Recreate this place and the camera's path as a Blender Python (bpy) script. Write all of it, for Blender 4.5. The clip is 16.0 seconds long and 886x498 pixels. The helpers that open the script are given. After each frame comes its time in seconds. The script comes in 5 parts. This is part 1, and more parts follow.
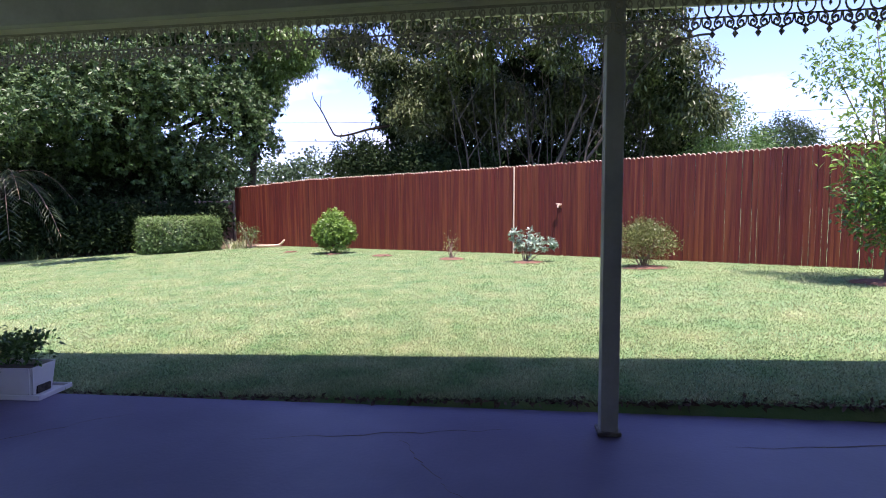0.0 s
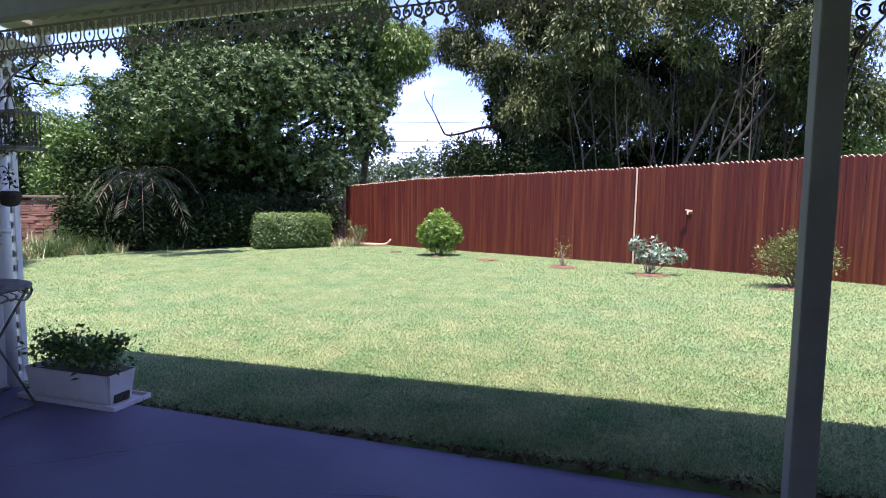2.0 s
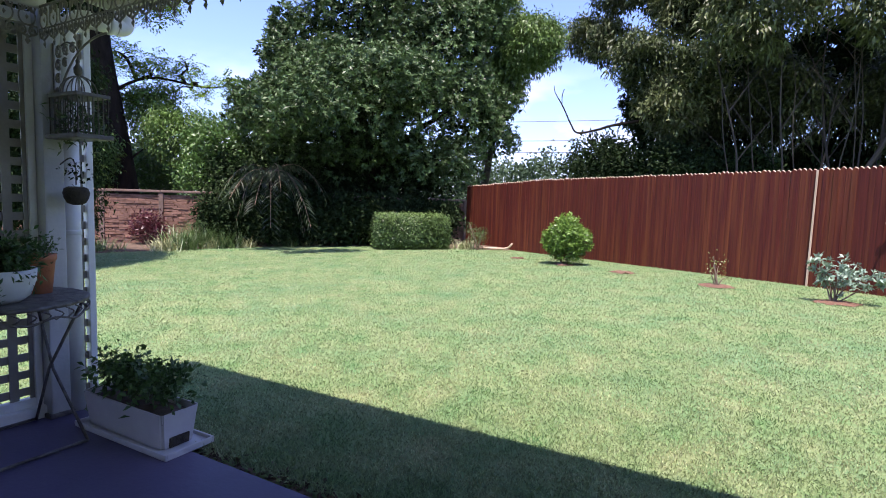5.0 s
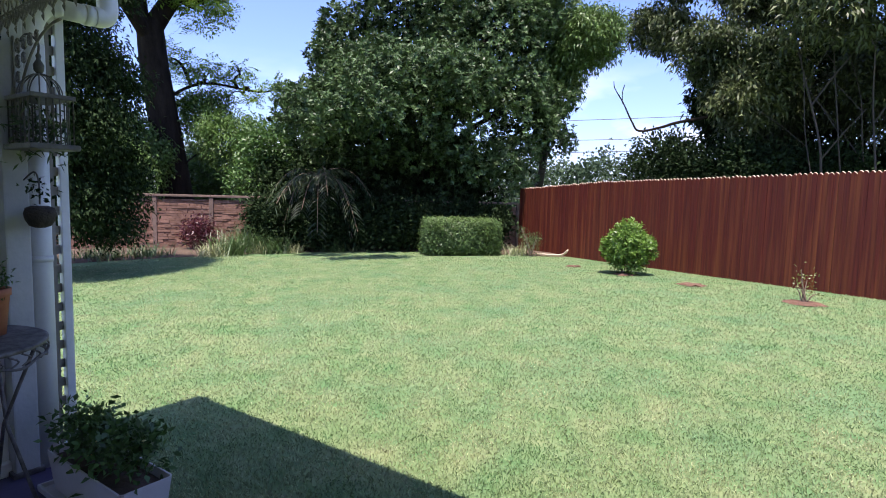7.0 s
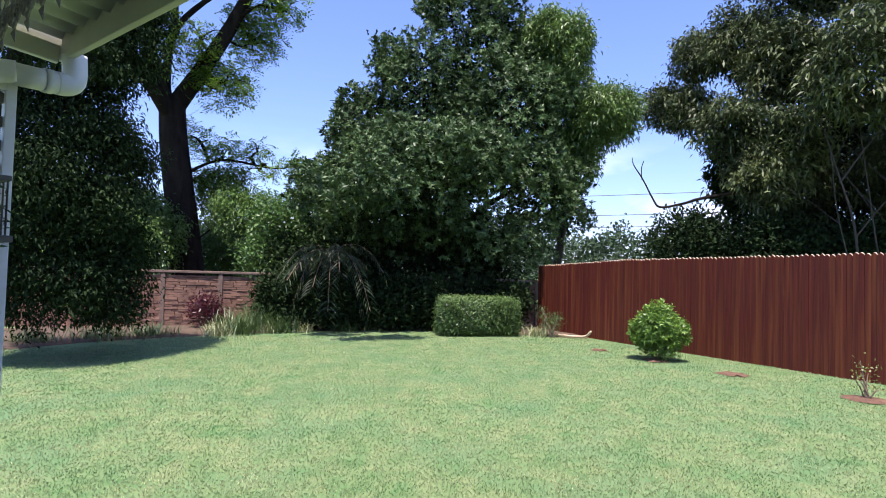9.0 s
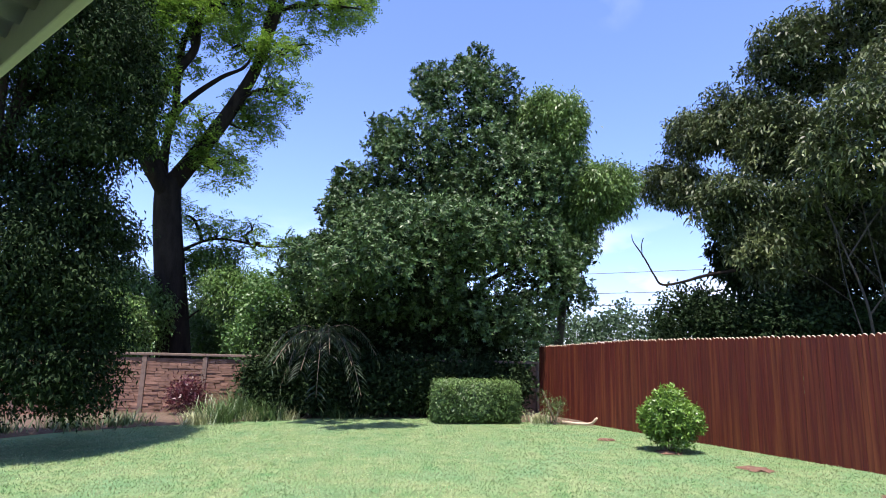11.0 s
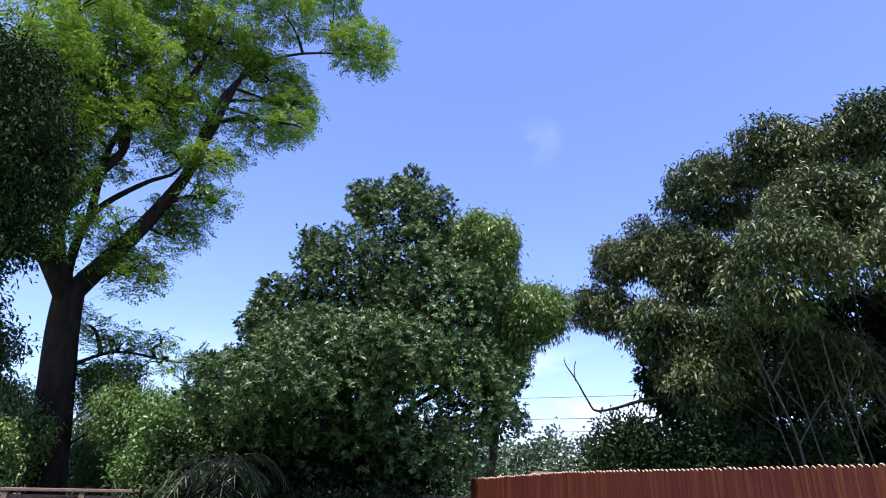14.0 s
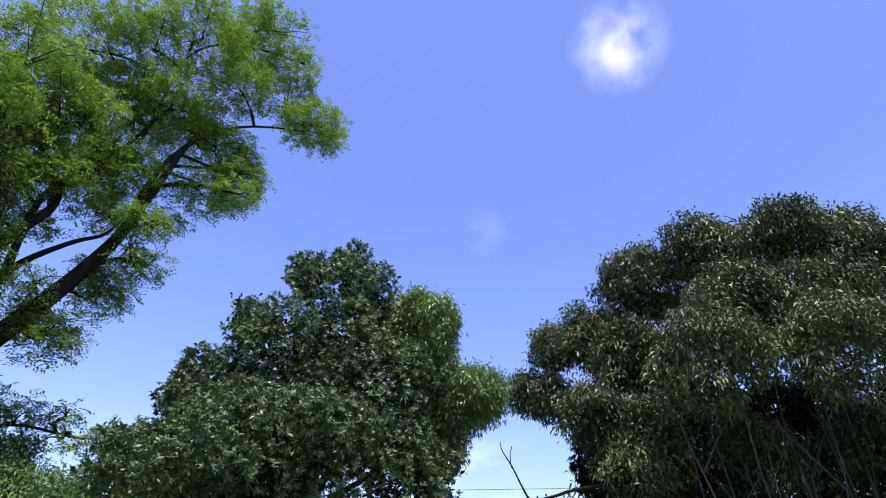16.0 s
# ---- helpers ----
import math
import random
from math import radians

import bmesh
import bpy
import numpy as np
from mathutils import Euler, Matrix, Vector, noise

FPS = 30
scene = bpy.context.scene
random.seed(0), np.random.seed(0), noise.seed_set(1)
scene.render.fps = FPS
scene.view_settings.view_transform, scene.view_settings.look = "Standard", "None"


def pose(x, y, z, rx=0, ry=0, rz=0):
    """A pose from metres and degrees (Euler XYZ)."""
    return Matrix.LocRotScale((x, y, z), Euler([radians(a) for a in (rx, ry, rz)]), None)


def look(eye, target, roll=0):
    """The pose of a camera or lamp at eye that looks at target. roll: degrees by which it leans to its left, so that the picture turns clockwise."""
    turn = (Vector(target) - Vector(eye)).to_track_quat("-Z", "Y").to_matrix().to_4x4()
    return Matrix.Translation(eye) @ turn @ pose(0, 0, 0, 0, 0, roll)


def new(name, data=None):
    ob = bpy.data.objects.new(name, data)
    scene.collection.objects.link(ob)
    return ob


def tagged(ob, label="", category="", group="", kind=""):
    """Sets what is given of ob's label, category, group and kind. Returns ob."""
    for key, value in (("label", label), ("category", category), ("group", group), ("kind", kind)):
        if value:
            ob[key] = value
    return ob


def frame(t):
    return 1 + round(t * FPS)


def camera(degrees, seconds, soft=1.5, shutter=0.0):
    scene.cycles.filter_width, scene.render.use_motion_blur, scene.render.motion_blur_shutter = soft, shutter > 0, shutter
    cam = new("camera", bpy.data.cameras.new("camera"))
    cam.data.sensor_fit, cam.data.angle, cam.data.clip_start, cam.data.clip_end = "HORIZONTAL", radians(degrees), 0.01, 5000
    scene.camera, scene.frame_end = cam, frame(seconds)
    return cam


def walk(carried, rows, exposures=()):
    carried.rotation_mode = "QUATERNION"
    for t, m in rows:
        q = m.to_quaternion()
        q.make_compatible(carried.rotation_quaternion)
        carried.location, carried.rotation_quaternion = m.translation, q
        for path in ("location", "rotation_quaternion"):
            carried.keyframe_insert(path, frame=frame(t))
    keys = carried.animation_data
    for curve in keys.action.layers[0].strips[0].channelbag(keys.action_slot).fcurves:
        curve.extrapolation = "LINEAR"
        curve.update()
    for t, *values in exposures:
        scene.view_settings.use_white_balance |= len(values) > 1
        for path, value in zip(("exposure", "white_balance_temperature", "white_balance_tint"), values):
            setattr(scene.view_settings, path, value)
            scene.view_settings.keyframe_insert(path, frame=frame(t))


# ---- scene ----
cam = camera(76.2, 16.0, soft=1.0)
PATH = [
    (0, (0.054, -0.218, 1.289), (-0.159, 1.762, 1.111), -0.5),
    (0.5, (0.039, -0.056, 1.3), (-0.246, 1.915, 1.118), -0.3),
    (1, (-0.042, 0.09, 1.301), (-0.42, 2.045, 1.122), 0.1),
    (1.5, (-0.083, 0.276, 1.304), (-0.562, 2.209, 1.127), 0.5),
    (2, (-0.088, 0.458, 1.314), (-0.669, 2.363, 1.137), 0.7),
    (2.5, (-0.094, 0.567, 1.311), (-0.757, 2.445, 1.134), 0.8),
    (3, (-0.183, 0.744, 1.316), (-0.878, 2.611, 1.138), 1.0),
    (3.5, (-0.314, 0.909, 1.329), (-1.035, 2.766, 1.15), 1.2),
    (4, (-0.411, 1.043, 1.321), (-1.196, 2.874, 1.142), 1.4),
    (4.5, (-0.455, 1.228, 1.33), (-1.333, 3.016, 1.149), 1.6),
    (5, (-0.492, 1.378, 1.339), (-1.462, 3.117, 1.155), 1.8),
    (7.5, (-0.844, 2.158, 1.465), (-1.989, 3.788, 1.286), 1.4),
    (8, (-0.915, 2.254, 1.503), (-2.072, 3.88, 1.362), 1.5),
    (8.5, (-1.006, 2.393, 1.527), (-2.179, 4.012, 1.482), 1.6),
    (9, (-1.157, 2.512, 1.54), (-2.34, 4.123, 1.609), 1.7),
    (11.5, (-1.39, 3.112, 1.635), (-2.548, 4.692, 2.038), 1.5),
    (12, (-1.456, 3.203, 1.671), (-2.584, 4.787, 2.14), 1.6),
    (12.5, (-1.516, 3.269, 1.673), (-2.593, 4.868, 2.204), 1.5),
    (13, (-1.622, 3.33, 1.702), (-2.643, 4.946, 2.29), 1.4),
    (13.5, (-1.613, 3.398, 1.643), (-2.588, 5.01, 2.315), 1.5),
    (14, (-1.66, 3.425, 1.653), (-2.576, 5.034, 2.41), 1.5),
    (14.5, (-1.669, 3.438, 1.628), (-2.534, 5.038, 2.461), 1.5),
    (15, (-1.68, 3.469, 1.586), (-2.49, 5.058, 2.491), 1.5),
    (15.5, (-1.686, 3.506, 1.518), (-2.432, 5.087, 2.489), 1.5),
    (16, (-1.678, 3.54, 1.444), (-2.359, 5.114, 2.473), 1.5),
]
walk(cam, [(t, look(eye, target, roll)) for t, eye, target, roll in PATH],
     [(0, 1.48, 6500, 32), (3.5, 1.39, 6500, 28), (5, 1.2, 6500, 25), (7.5, 1.0, 6500, 20), (9, 0.96, 6500, 18), (12.5, 1.2, 6500, 15), (16, 0.88, 6500, 20)])

# ---- light ----
SUN_WAY = Vector((-0.15, 0.3, -1.0)).normalized()
sun = new("sun", bpy.data.lights.new("sun", "SUN"))
sun.data.energy, sun.data.angle, sun.data.color = 5.0, radians(0.6), (1.0, 0.95, 0.86)
sun.matrix_world = look((0, 0, 30), Vector((0, 0, 30)) + SUN_WAY)
world = bpy.data.worlds.new("world")
scene.world = world
world.use_nodes = True
wn, wl = world.node_tree.nodes, world.node_tree.links
wn.clear()
w_out, w_bg, sky = wn.new("ShaderNodeOutputWorld"), wn.new("ShaderNodeBackground"), wn.new("ShaderNodeTexSky")
sky.sky_type, sky.sun_disc = "NISHITA", False
sky.sun_elevation = math.asin(-SUN_WAY.z)
sky.sun_rotation = math.atan2(-SUN_WAY.x, -SUN_WAY.y)
sky.air_density, sky.dust_density, sky.ozone_density = 1.0, 0.9, 5.0
w_co, w_map, w_noise, w_ramp, w_sep, w_alt, w_mul, w_mix = (wn.new("ShaderNode" + k) for k in (
    "TexCoord", "Mapping", "TexNoise", "ValToRGB", "SeparateXYZ", "MapRange", "Math", "MixRGB"))
w_map.inputs["Scale"].default_value = (2.2, 2.2, 6.0)
w_map.inputs["Location"].default_value = (0.35, 0.1, 0.2)
w_noise.inputs["Scale"].default_value, w_noise.inputs["Detail"].default_value = 1.6, 7
w_ramp.color_ramp.elements[0].position, w_ramp.color_ramp.elements[1].position = 0.54, 0.74
w_alt.inputs["From Min"].default_value, w_alt.inputs["From Max"].default_value = 0.23, 0.07
w_alt.inputs["To Min"].default_value, w_alt.inputs["To Max"].default_value = 0.0, 1.0
w_mul.operation = "MULTIPLY"
w_mix.inputs[2].default_value = (8.0, 8.2, 8.8, 1)
wl.new(w_co.outputs["Generated"], w_map.inputs[0])
wl.new(w_map.outputs[0], w_noise.inputs["Vector"])
wl.new(w_noise.outputs[0], w_ramp.inputs[0])
wl.new(w_co.outputs["Generated"], w_sep.inputs[0])
wl.new(w_sep.outputs[2], w_alt.inputs[0])
wl.new(w_ramp.outputs[0], w_mul.inputs[0])
wl.new(w_alt.outputs[0], w_mul.inputs[1])
wl.new(w_mul.outputs[0], w_mix.inputs[0])
w_tint = wn.new("ShaderNodeMixRGB")
w_tint.blend_type = "MULTIPLY"
w_tint.inputs[0].default_value = 1.0
w_tint.inputs[2].default_value = (0.95, 0.95, 1.22, 1)
wl.new(sky.outputs[0], w_tint.inputs[1])
# one small white cloud high up and a thin wisp below it
base_sky = w_tint.outputs[0]
for way, size, top in ((0.009, 0.661, 0.751), 0.085, 0.52), ((-0.273, 0.796, 0.54), 0.05, 0.1):
    w_dist, w_near, w_puff, w_soft, w_m, w_add = (wn.new("ShaderNode" + k) for k in ("VectorMath", "MapRange", "TexNoise", "MapRange", "Math", "MixRGB"))
    w_dist.operation = "DISTANCE"
    w_dist.inputs[1].default_value = way
    wl.new(w_co.outputs["Generated"], w_dist.inputs[0])
    wl.new(w_dist.outputs["Value"], w_near.inputs[0])
    w_near.inputs["From Min"].default_value, w_near.inputs["From Max"].default_value = size, size * 0.2
    wl.new(w_co.outputs["Generated"], w_puff.inputs["Vector"])
    w_puff.inputs["Scale"].default_value, w_puff.inputs["Detail"].default_value = 14, 7
    wl.new(w_puff.outputs[0], w_soft.inputs[0])
    w_soft.inputs["From Min"].default_value, w_soft.inputs["From Max"].default_value = 0.38, 0.68
    w_m.operation = "MULTIPLY"
    wl.new(w_near.outputs[0], w_m.inputs[0])
    wl.new(w_soft.outputs[0], w_m.inputs[1])
    w_s = wn.new("ShaderNodeMath")
    w_s.operation, w_s.inputs[1].default_value = "MULTIPLY", top
    wl.new(w_m.outputs[0], w_s.inputs[0])
    wl.new(w_s.outputs[0], w_add.inputs[0])
    wl.new(base_sky, w_add.inputs[1])
    w_add.inputs[2].default_value = (7.0, 7.2, 7.8, 1)
    base_sky = w_add.outputs[0]
wl.new(base_sky, w_mix.inputs[1])
wl.new(w_mix.outputs[0], w_bg.inputs[0])
wl.new(w_bg.outputs[0], w_out.inputs[0])
w_bg.inputs[1].default_value = 0.135

# ---- materials ----
def mat(name, a, b, rough=0.6, scale=8.0, bump=0.0, fine=60.0, metal=0.0, island=0.0, thin=0.0, stretch=(1, 1, 1), rand=0.0, c=None, spec=0.5):
    """Two colours mixed by noise at two scales, with fine relief. island: brightness spread from piece to piece of one mesh;
    rand: from object to object; thin: share of light let through; c: a third colour in broad patches."""
    m = bpy.data.materials.new(name)
    m.use_nodes = True
    n, l = m.node_tree.nodes, m.node_tree.links
    p, out = n["Principled BSDF"], n["Material Output"]
    co, mp, n1, n2, mix = (n.new("ShaderNode" + k) for k in ("TexCoord", "Mapping", "TexNoise", "TexNoise", "MixRGB"))
    mp.inputs["Scale"].default_value = stretch
    l.new(co.outputs["Object"], mp.inputs[0])
    if rand:
        oi, sh = n.new("ShaderNodeObjectInfo"), n.new("ShaderNodeVectorMath")
        sh.operation = "MULTIPLY"
        l.new(oi.outputs["Random"], sh.inputs[0])
        sh.inputs[1].default_value = (61.0, 37.0, 83.0)
        l.new(sh.outputs[0], mp.inputs["Location"])
    for t, s in ((n1, scale), (n2, fine)):
        l.new(mp.outputs[0], t.inputs["Vector"])
        t.inputs["Scale"].default_value, t.inputs["Detail"].default_value = s, 5
    add = n.new("ShaderNodeMath")
    add.operation = "MULTIPLY_ADD"
    l.new(n2.outputs[0], add.inputs[0])
    add.inputs[1].default_value = 0.5
    half = n.new("ShaderNodeMapRange")
    half.inputs["From Min"].default_value, half.inputs["From Max"].default_value = 0.25, 0.75
    half.inputs["To Min"].default_value, half.inputs["To Max"].default_value = -0.25, 0.75
    l.new(n1.outputs[0], half.inputs[0])
    l.new(half.outputs[0], add.inputs[2])
    l.new(add.outputs[0], mix.inputs[0])
    mix.inputs[1].default_value, mix.inputs[2].default_value = (*a, 1), (*b, 1)
    col = mix.outputs[0]
    if c:
        n3, m3, r3 = n.new("ShaderNodeTexNoise"), n.new("ShaderNodeMixRGB"), n.new("ShaderNodeMapRange")
        n3.inputs["Scale"].default_value, n3.inputs["Detail"].default_value = scale * 0.22, 3
        r3.inputs["From Min"].default_value, r3.inputs["From Max"].default_value = 0.46, 0.74
        l.new(mp.outputs[0], n3.inputs["Vector"])
        l.new(n3.outputs[0], r3.inputs[0])
        l.new(r3.outputs[0], m3.inputs[0])
        l.new(col, m3.inputs[1])
        m3.inputs[2].default_value = (*c, 1)
        col = m3.outputs[0]
    for amount, node, sock in ((island, "ShaderNodeNewGeometry", "Random Per Island"), (rand, "ShaderNodeObjectInfo", "Random")):
        if amount:
            g, r, h = n.new(node), n.new("ShaderNodeMapRange"), n.new("ShaderNodeHueSaturation")
            r.inputs["To Min"].default_value, r.inputs["To Max"].default_value = 1 - amount, 1 + amount
            l.new(g.outputs[sock], r.inputs[0])
            l.new(r.outputs[0], h.inputs["Value"])
            l.new(col, h.inputs["Color"])
            col = h.outputs[0]
    l.new(col, p.inputs["Base Color"])
    p.inputs["Roughness"].default_value, p.inputs["Metallic"].default_value = rough, metal
    p.inputs["Specular IOR Level"].default_value = spec
    if bump:
        bp = n.new("ShaderNodeBump")
        bp.inputs["Strength"].default_value, bp.inputs["Distance"].default_value = bump, 0.01
        l.new(add.outputs[0], bp.inputs["Height"])
        l.new(bp.outputs[0], p.inputs["Normal"])
    if thin:
        tr, ms = n.new("ShaderNodeBsdfTranslucent"), n.new("ShaderNodeMixShader")
        l.new(col, tr.inputs[0])
        ms.inputs[0].default_value = thin
        l.new(p.outputs[0], ms.inputs[1])
        l.new(tr.outputs[0], ms.inputs[2])
        l.new(ms.outputs[0], out.inputs[0])
    return m


def leaf_mat(name, a, b, rough=0.42, island=0.35, thin=0.25, spec=0.5):
    return mat(name, a, b, rough, 0.6, 0, 6, island=island, thin=thin, spec=spec)


M_LAWN = mat("lawn_turf", (0.075, 0.165, 0.056), (0.2, 0.235, 0.108), 0.9, 4.5, 0.6, 90, c=(0.1, 0.185, 0.082), spec=0.2)
M_BLADE = mat("grass_blade", (0.085, 0.205, 0.07), (0.36, 0.37, 0.2), 0.55, 2.2, 0, 30, island=0.48, thin=0.3, spec=0.3)
M_SOIL = mat("soil", (0.05, 0.032, 0.02), (0.13, 0.085, 0.055), 0.95, 9, 1.0, 70)
M_RED_SOIL = mat("red_soil", (0.085, 0.042, 0.025), (0.16, 0.085, 0.052), 0.95, 9, 1.0, 70)
M_FENCE = mat("fence_stain", (0.048, 0.006, 0.0045), (0.098, 0.014, 0.0075), 0.65, 3.0, 0.5, 22, stretch=(14, 14, 0.5), rand=0.1, c=(0.15, 0.042, 0.013), spec=0.3)
M_RAW_WOOD = mat("weathered_wood", (0.42, 0.3, 0.2), (0.6, 0.46, 0.34), 0.8, 4, 0.4, 40, stretch=(6, 6, 0.6))
M_PATIO = mat("patio_paint", (0.062, 0.05, 0.1), (0.1, 0.082, 0.145), 0.45, 2.0, 0.25, 45, c=(0.075, 0.062, 0.115))
M_WHITE = mat("white_paint", (0.66, 0.67, 0.64), (0.8, 0.8, 0.77), 0.5, 5, 0.2, 60)
M_POST = mat("post_paint", (0.36, 0.37, 0.36), (0.5, 0.5, 0.48), 0.5, 4, 0.3, 50)
# White lattice laths, darkened: the verandah's shade is put into this colour.
M_LATTICE_SHADED = mat("lattice_paint_shaded", (0.17, 0.155, 0.125), (0.27, 0.25, 0.21), 0.6, 5, 0.2, 60)
M_BEAM = mat("beam_paint", (0.2, 0.2, 0.18), (0.3, 0.3, 0.27), 0.6, 3, 0.2, 40)
M_LACE = mat("cast_lace", (0.2, 0.19, 0.15), (0.33, 0.31, 0.25), 0.55, 30, 0.3, 120)
M_FASCIA = mat("fascia_paint", (0.5, 0.5, 0.4), (0.62, 0.62, 0.5), 0.5, 4, 0.2, 50)
M_SHEET = mat("roof_sheet", (0.55, 0.57, 0.5), (0.72, 0.74, 0.67), 0.45, 3, 0.1, 40, c=(0.5, 0.52, 0.46))
M_HOUSE = mat("house_plaster", (0.3, 0.26, 0.22), (0.4, 0.36, 0.31), 0.8, 3, 0.3, 60)
M_PLASTIC = mat("white_plastic", (0.5, 0.47, 0.46), (0.6, 0.57, 0.56), 0.4, 6, 0.1, 80)
M_BARK = mat("dark_bark", (0.009, 0.007, 0.006), (0.03, 0.023, 0.018), 0.95, 5, 1.0, 40, stretch=(1, 1, 0.3), spec=0.08)
M_BARK2 = mat("grey_bark", (0.024, 0.02, 0.016), (0.06, 0.05, 0.04), 0.85, 4, 0.8, 30, stretch=(1, 1, 0.3))
M_STEM = mat("twig_bark", (0.1, 0.07, 0.05), (0.22, 0.17, 0.12), 0.85, 12, 0.5, 60)
M_STONE = mat("cast_stone", (0.13, 0.065, 0.045), (0.24, 0.135, 0.095), 0.85, 6, 0.8, 40, island=0.25)
M_CAPPING = mat("concrete_capping", (0.1, 0.066, 0.052), (0.18, 0.125, 0.1), 0.9, 6, 0.6, 50)
M_TERRA = mat("terracotta", (0.4, 0.13, 0.06), (0.55, 0.22, 0.11), 0.75, 8, 0.4, 60)
M_GLAZE = mat("pale_glaze", (0.62, 0.66, 0.62), (0.78, 0.8, 0.76), 0.3, 5, 0.1, 30)
M_IRON = mat("worn_iron", (0.06, 0.055, 0.05), (0.24, 0.22, 0.2), 0.6, 20, 0.4, 90, metal=0.5)
M_COIR = mat("coir", (0.025, 0.02, 0.014), (0.07, 0.055, 0.04), 0.95, 20, 1.0, 120)
M_FIN = mat("painted_wire", (0.07, 0.065, 0.05), (0.15, 0.14, 0.11), 0.5, 20, 0.2, 80)
M_ROOF_FAR = mat("tiled_roof", (0.06, 0.042, 0.036), (0.1, 0.07, 0.06), 0.85, 1.5, 0.4, 12)
M_CABLE = mat("cable", (0.03, 0.03, 0.03), (0.06, 0.06, 0.06), 0.6)
L_MAG = leaf_mat("broad_leaf", (0.026, 0.055, 0.018), (0.085, 0.145, 0.05), 0.45, 0.5, 0.13, 0.28)
L_LIGHT = leaf_mat("light_leaf", (0.06, 0.12, 0.03), (0.16, 0.25, 0.07), 0.45, 0.35, 0.25)
L_LONG = leaf_mat("long_leaf", (0.022, 0.042, 0.014), (0.122, 0.148, 0.06), 0.48, 0.5, 0.13, 0.28)
L_LOCUST = leaf_mat("feather_leaf", (0.06, 0.13, 0.018), (0.2, 0.32, 0.04), 0.5, 0.45, 0.34, 0.25)
# Near-black leaf colour: deep shade is put into it, beyond the foliage's own green.
L_DARK_SHADED = leaf_mat("dark_shaded_leaf", (0.011, 0.022, 0.009), (0.03, 0.05, 0.019), 0.8, 0.5, 0.05, 0.06)
L_SHRUB = leaf_mat("shrub_leaf", (0.035, 0.09, 0.022), (0.1, 0.19, 0.045), 0.45, 0.4, 0.25)
L_HEDGE = leaf_mat("hedge_leaf", (0.028, 0.065, 0.018), (0.13, 0.205, 0.06), 0.45, 0.6, 0.12, 0.35)
L_BALL = leaf_mat("bright_leaf", (0.055, 0.13, 0.022), (0.23, 0.37, 0.06), 0.4, 0.4, 0.3)
L_PALE = leaf_mat("pale_leaf", (0.11, 0.19, 0.13), (0.27, 0.37, 0.27), 0.5, 0.3, 0.2)
L_OLIVE = leaf_mat("olive_leaf", (0.07, 0.1, 0.025), (0.22, 0.23, 0.07), 0.5, 0.4, 0.2)
L_STRAP = leaf_mat("strap_leaf", (0.03, 0.07, 0.02), (0.11, 0.17, 0.06), 0.4, 0.4, 0.2)
L_STRAW = leaf_mat("dry_strap_leaf", (0.2, 0.22, 0.1), (0.42, 0.43, 0.24), 0.5, 0.3, 0.2)
L_SHADE = leaf_mat("shade_shrub_leaf", (0.045, 0.1, 0.022), (0.13, 0.22, 0.055), 0.5, 0.5, 0.2, 0.3)
L_PALM = leaf_mat("palm_leaf", (0.015, 0.03, 0.012), (0.045, 0.07, 0.027), 0.5, 0.4, 0.15)
L_RED = leaf_mat("red_leaf", (0.035, 0.006, 0.01), (0.08, 0.015, 0.022), 0.4, 0.4, 0.2)
L_FAR = leaf_mat("far_leaf", (0.03, 0.055, 0.03), (0.07, 0.1, 0.055), 0.8, 0.4, 0.1, 0.05)


# ---- building helpers ----
def ob_from(name, bm, material, parent=None, label=""):
    me = bpy.data.meshes.new(name)
    bm.to_mesh(me)
    bm.free()
    me.materials.append(material)
    ob = new(name, me)
    if parent:
        ob.parent = parent
    return tagged(ob, label)


def part(name, bm, material, parent, label=""):
    return ob_from(name, bm, material, parent, label)


def thing(name, label, category, group="", kind="", at=(0, 0, 0)):
    ob = new(name)
    ob.empty_display_size = 0.1
    ob.location = at
    return tagged(ob, label, category, group, kind)


def raw_mesh(name, verts, faces, material, parent=None, label="", smooth=False):
    """A mesh out of numpy arrays: vertices (n, 3) and faces (m, k) of one size."""
    me = bpy.data.meshes.new(name)
    k = faces.shape[1]
    me.vertices.add(len(verts))
    me.vertices.foreach_set("co", np.ascontiguousarray(verts, np.float32).ravel())
    me.loops.add(faces.size)
    me.loops.foreach_set("vertex_index", np.ascontiguousarray(faces, np.int32).ravel())
    me.polygons.add(len(faces))
    me.polygons.foreach_set("loop_start", np.arange(0, faces.size, k, dtype=np.int32))
    me.update(calc_edges=True)
    if smooth:
        me.polygons.foreach_set("use_smooth", np.ones(len(faces), bool))
    me.materials.append(material)
    ob = new(name, me)
    if parent:
        ob.parent = parent
    return tagged(ob, label)


def box(bm, size, at, rz=0.0, rx=0.0, ry=0.0, bevel=0.0):
    r = bmesh.ops.create_cube(bm, size=1, matrix=pose(*at, rx, ry, rz) @ Matrix.Diagonal((*size, 1)))
    if bevel:
        edges = list({e for v in r["verts"] for e in v.link_edges})
        bmesh.ops.bevel(bm, geom=edges, offset=bevel, segments=2, affect="EDGES", profile=0.6)
    return bm


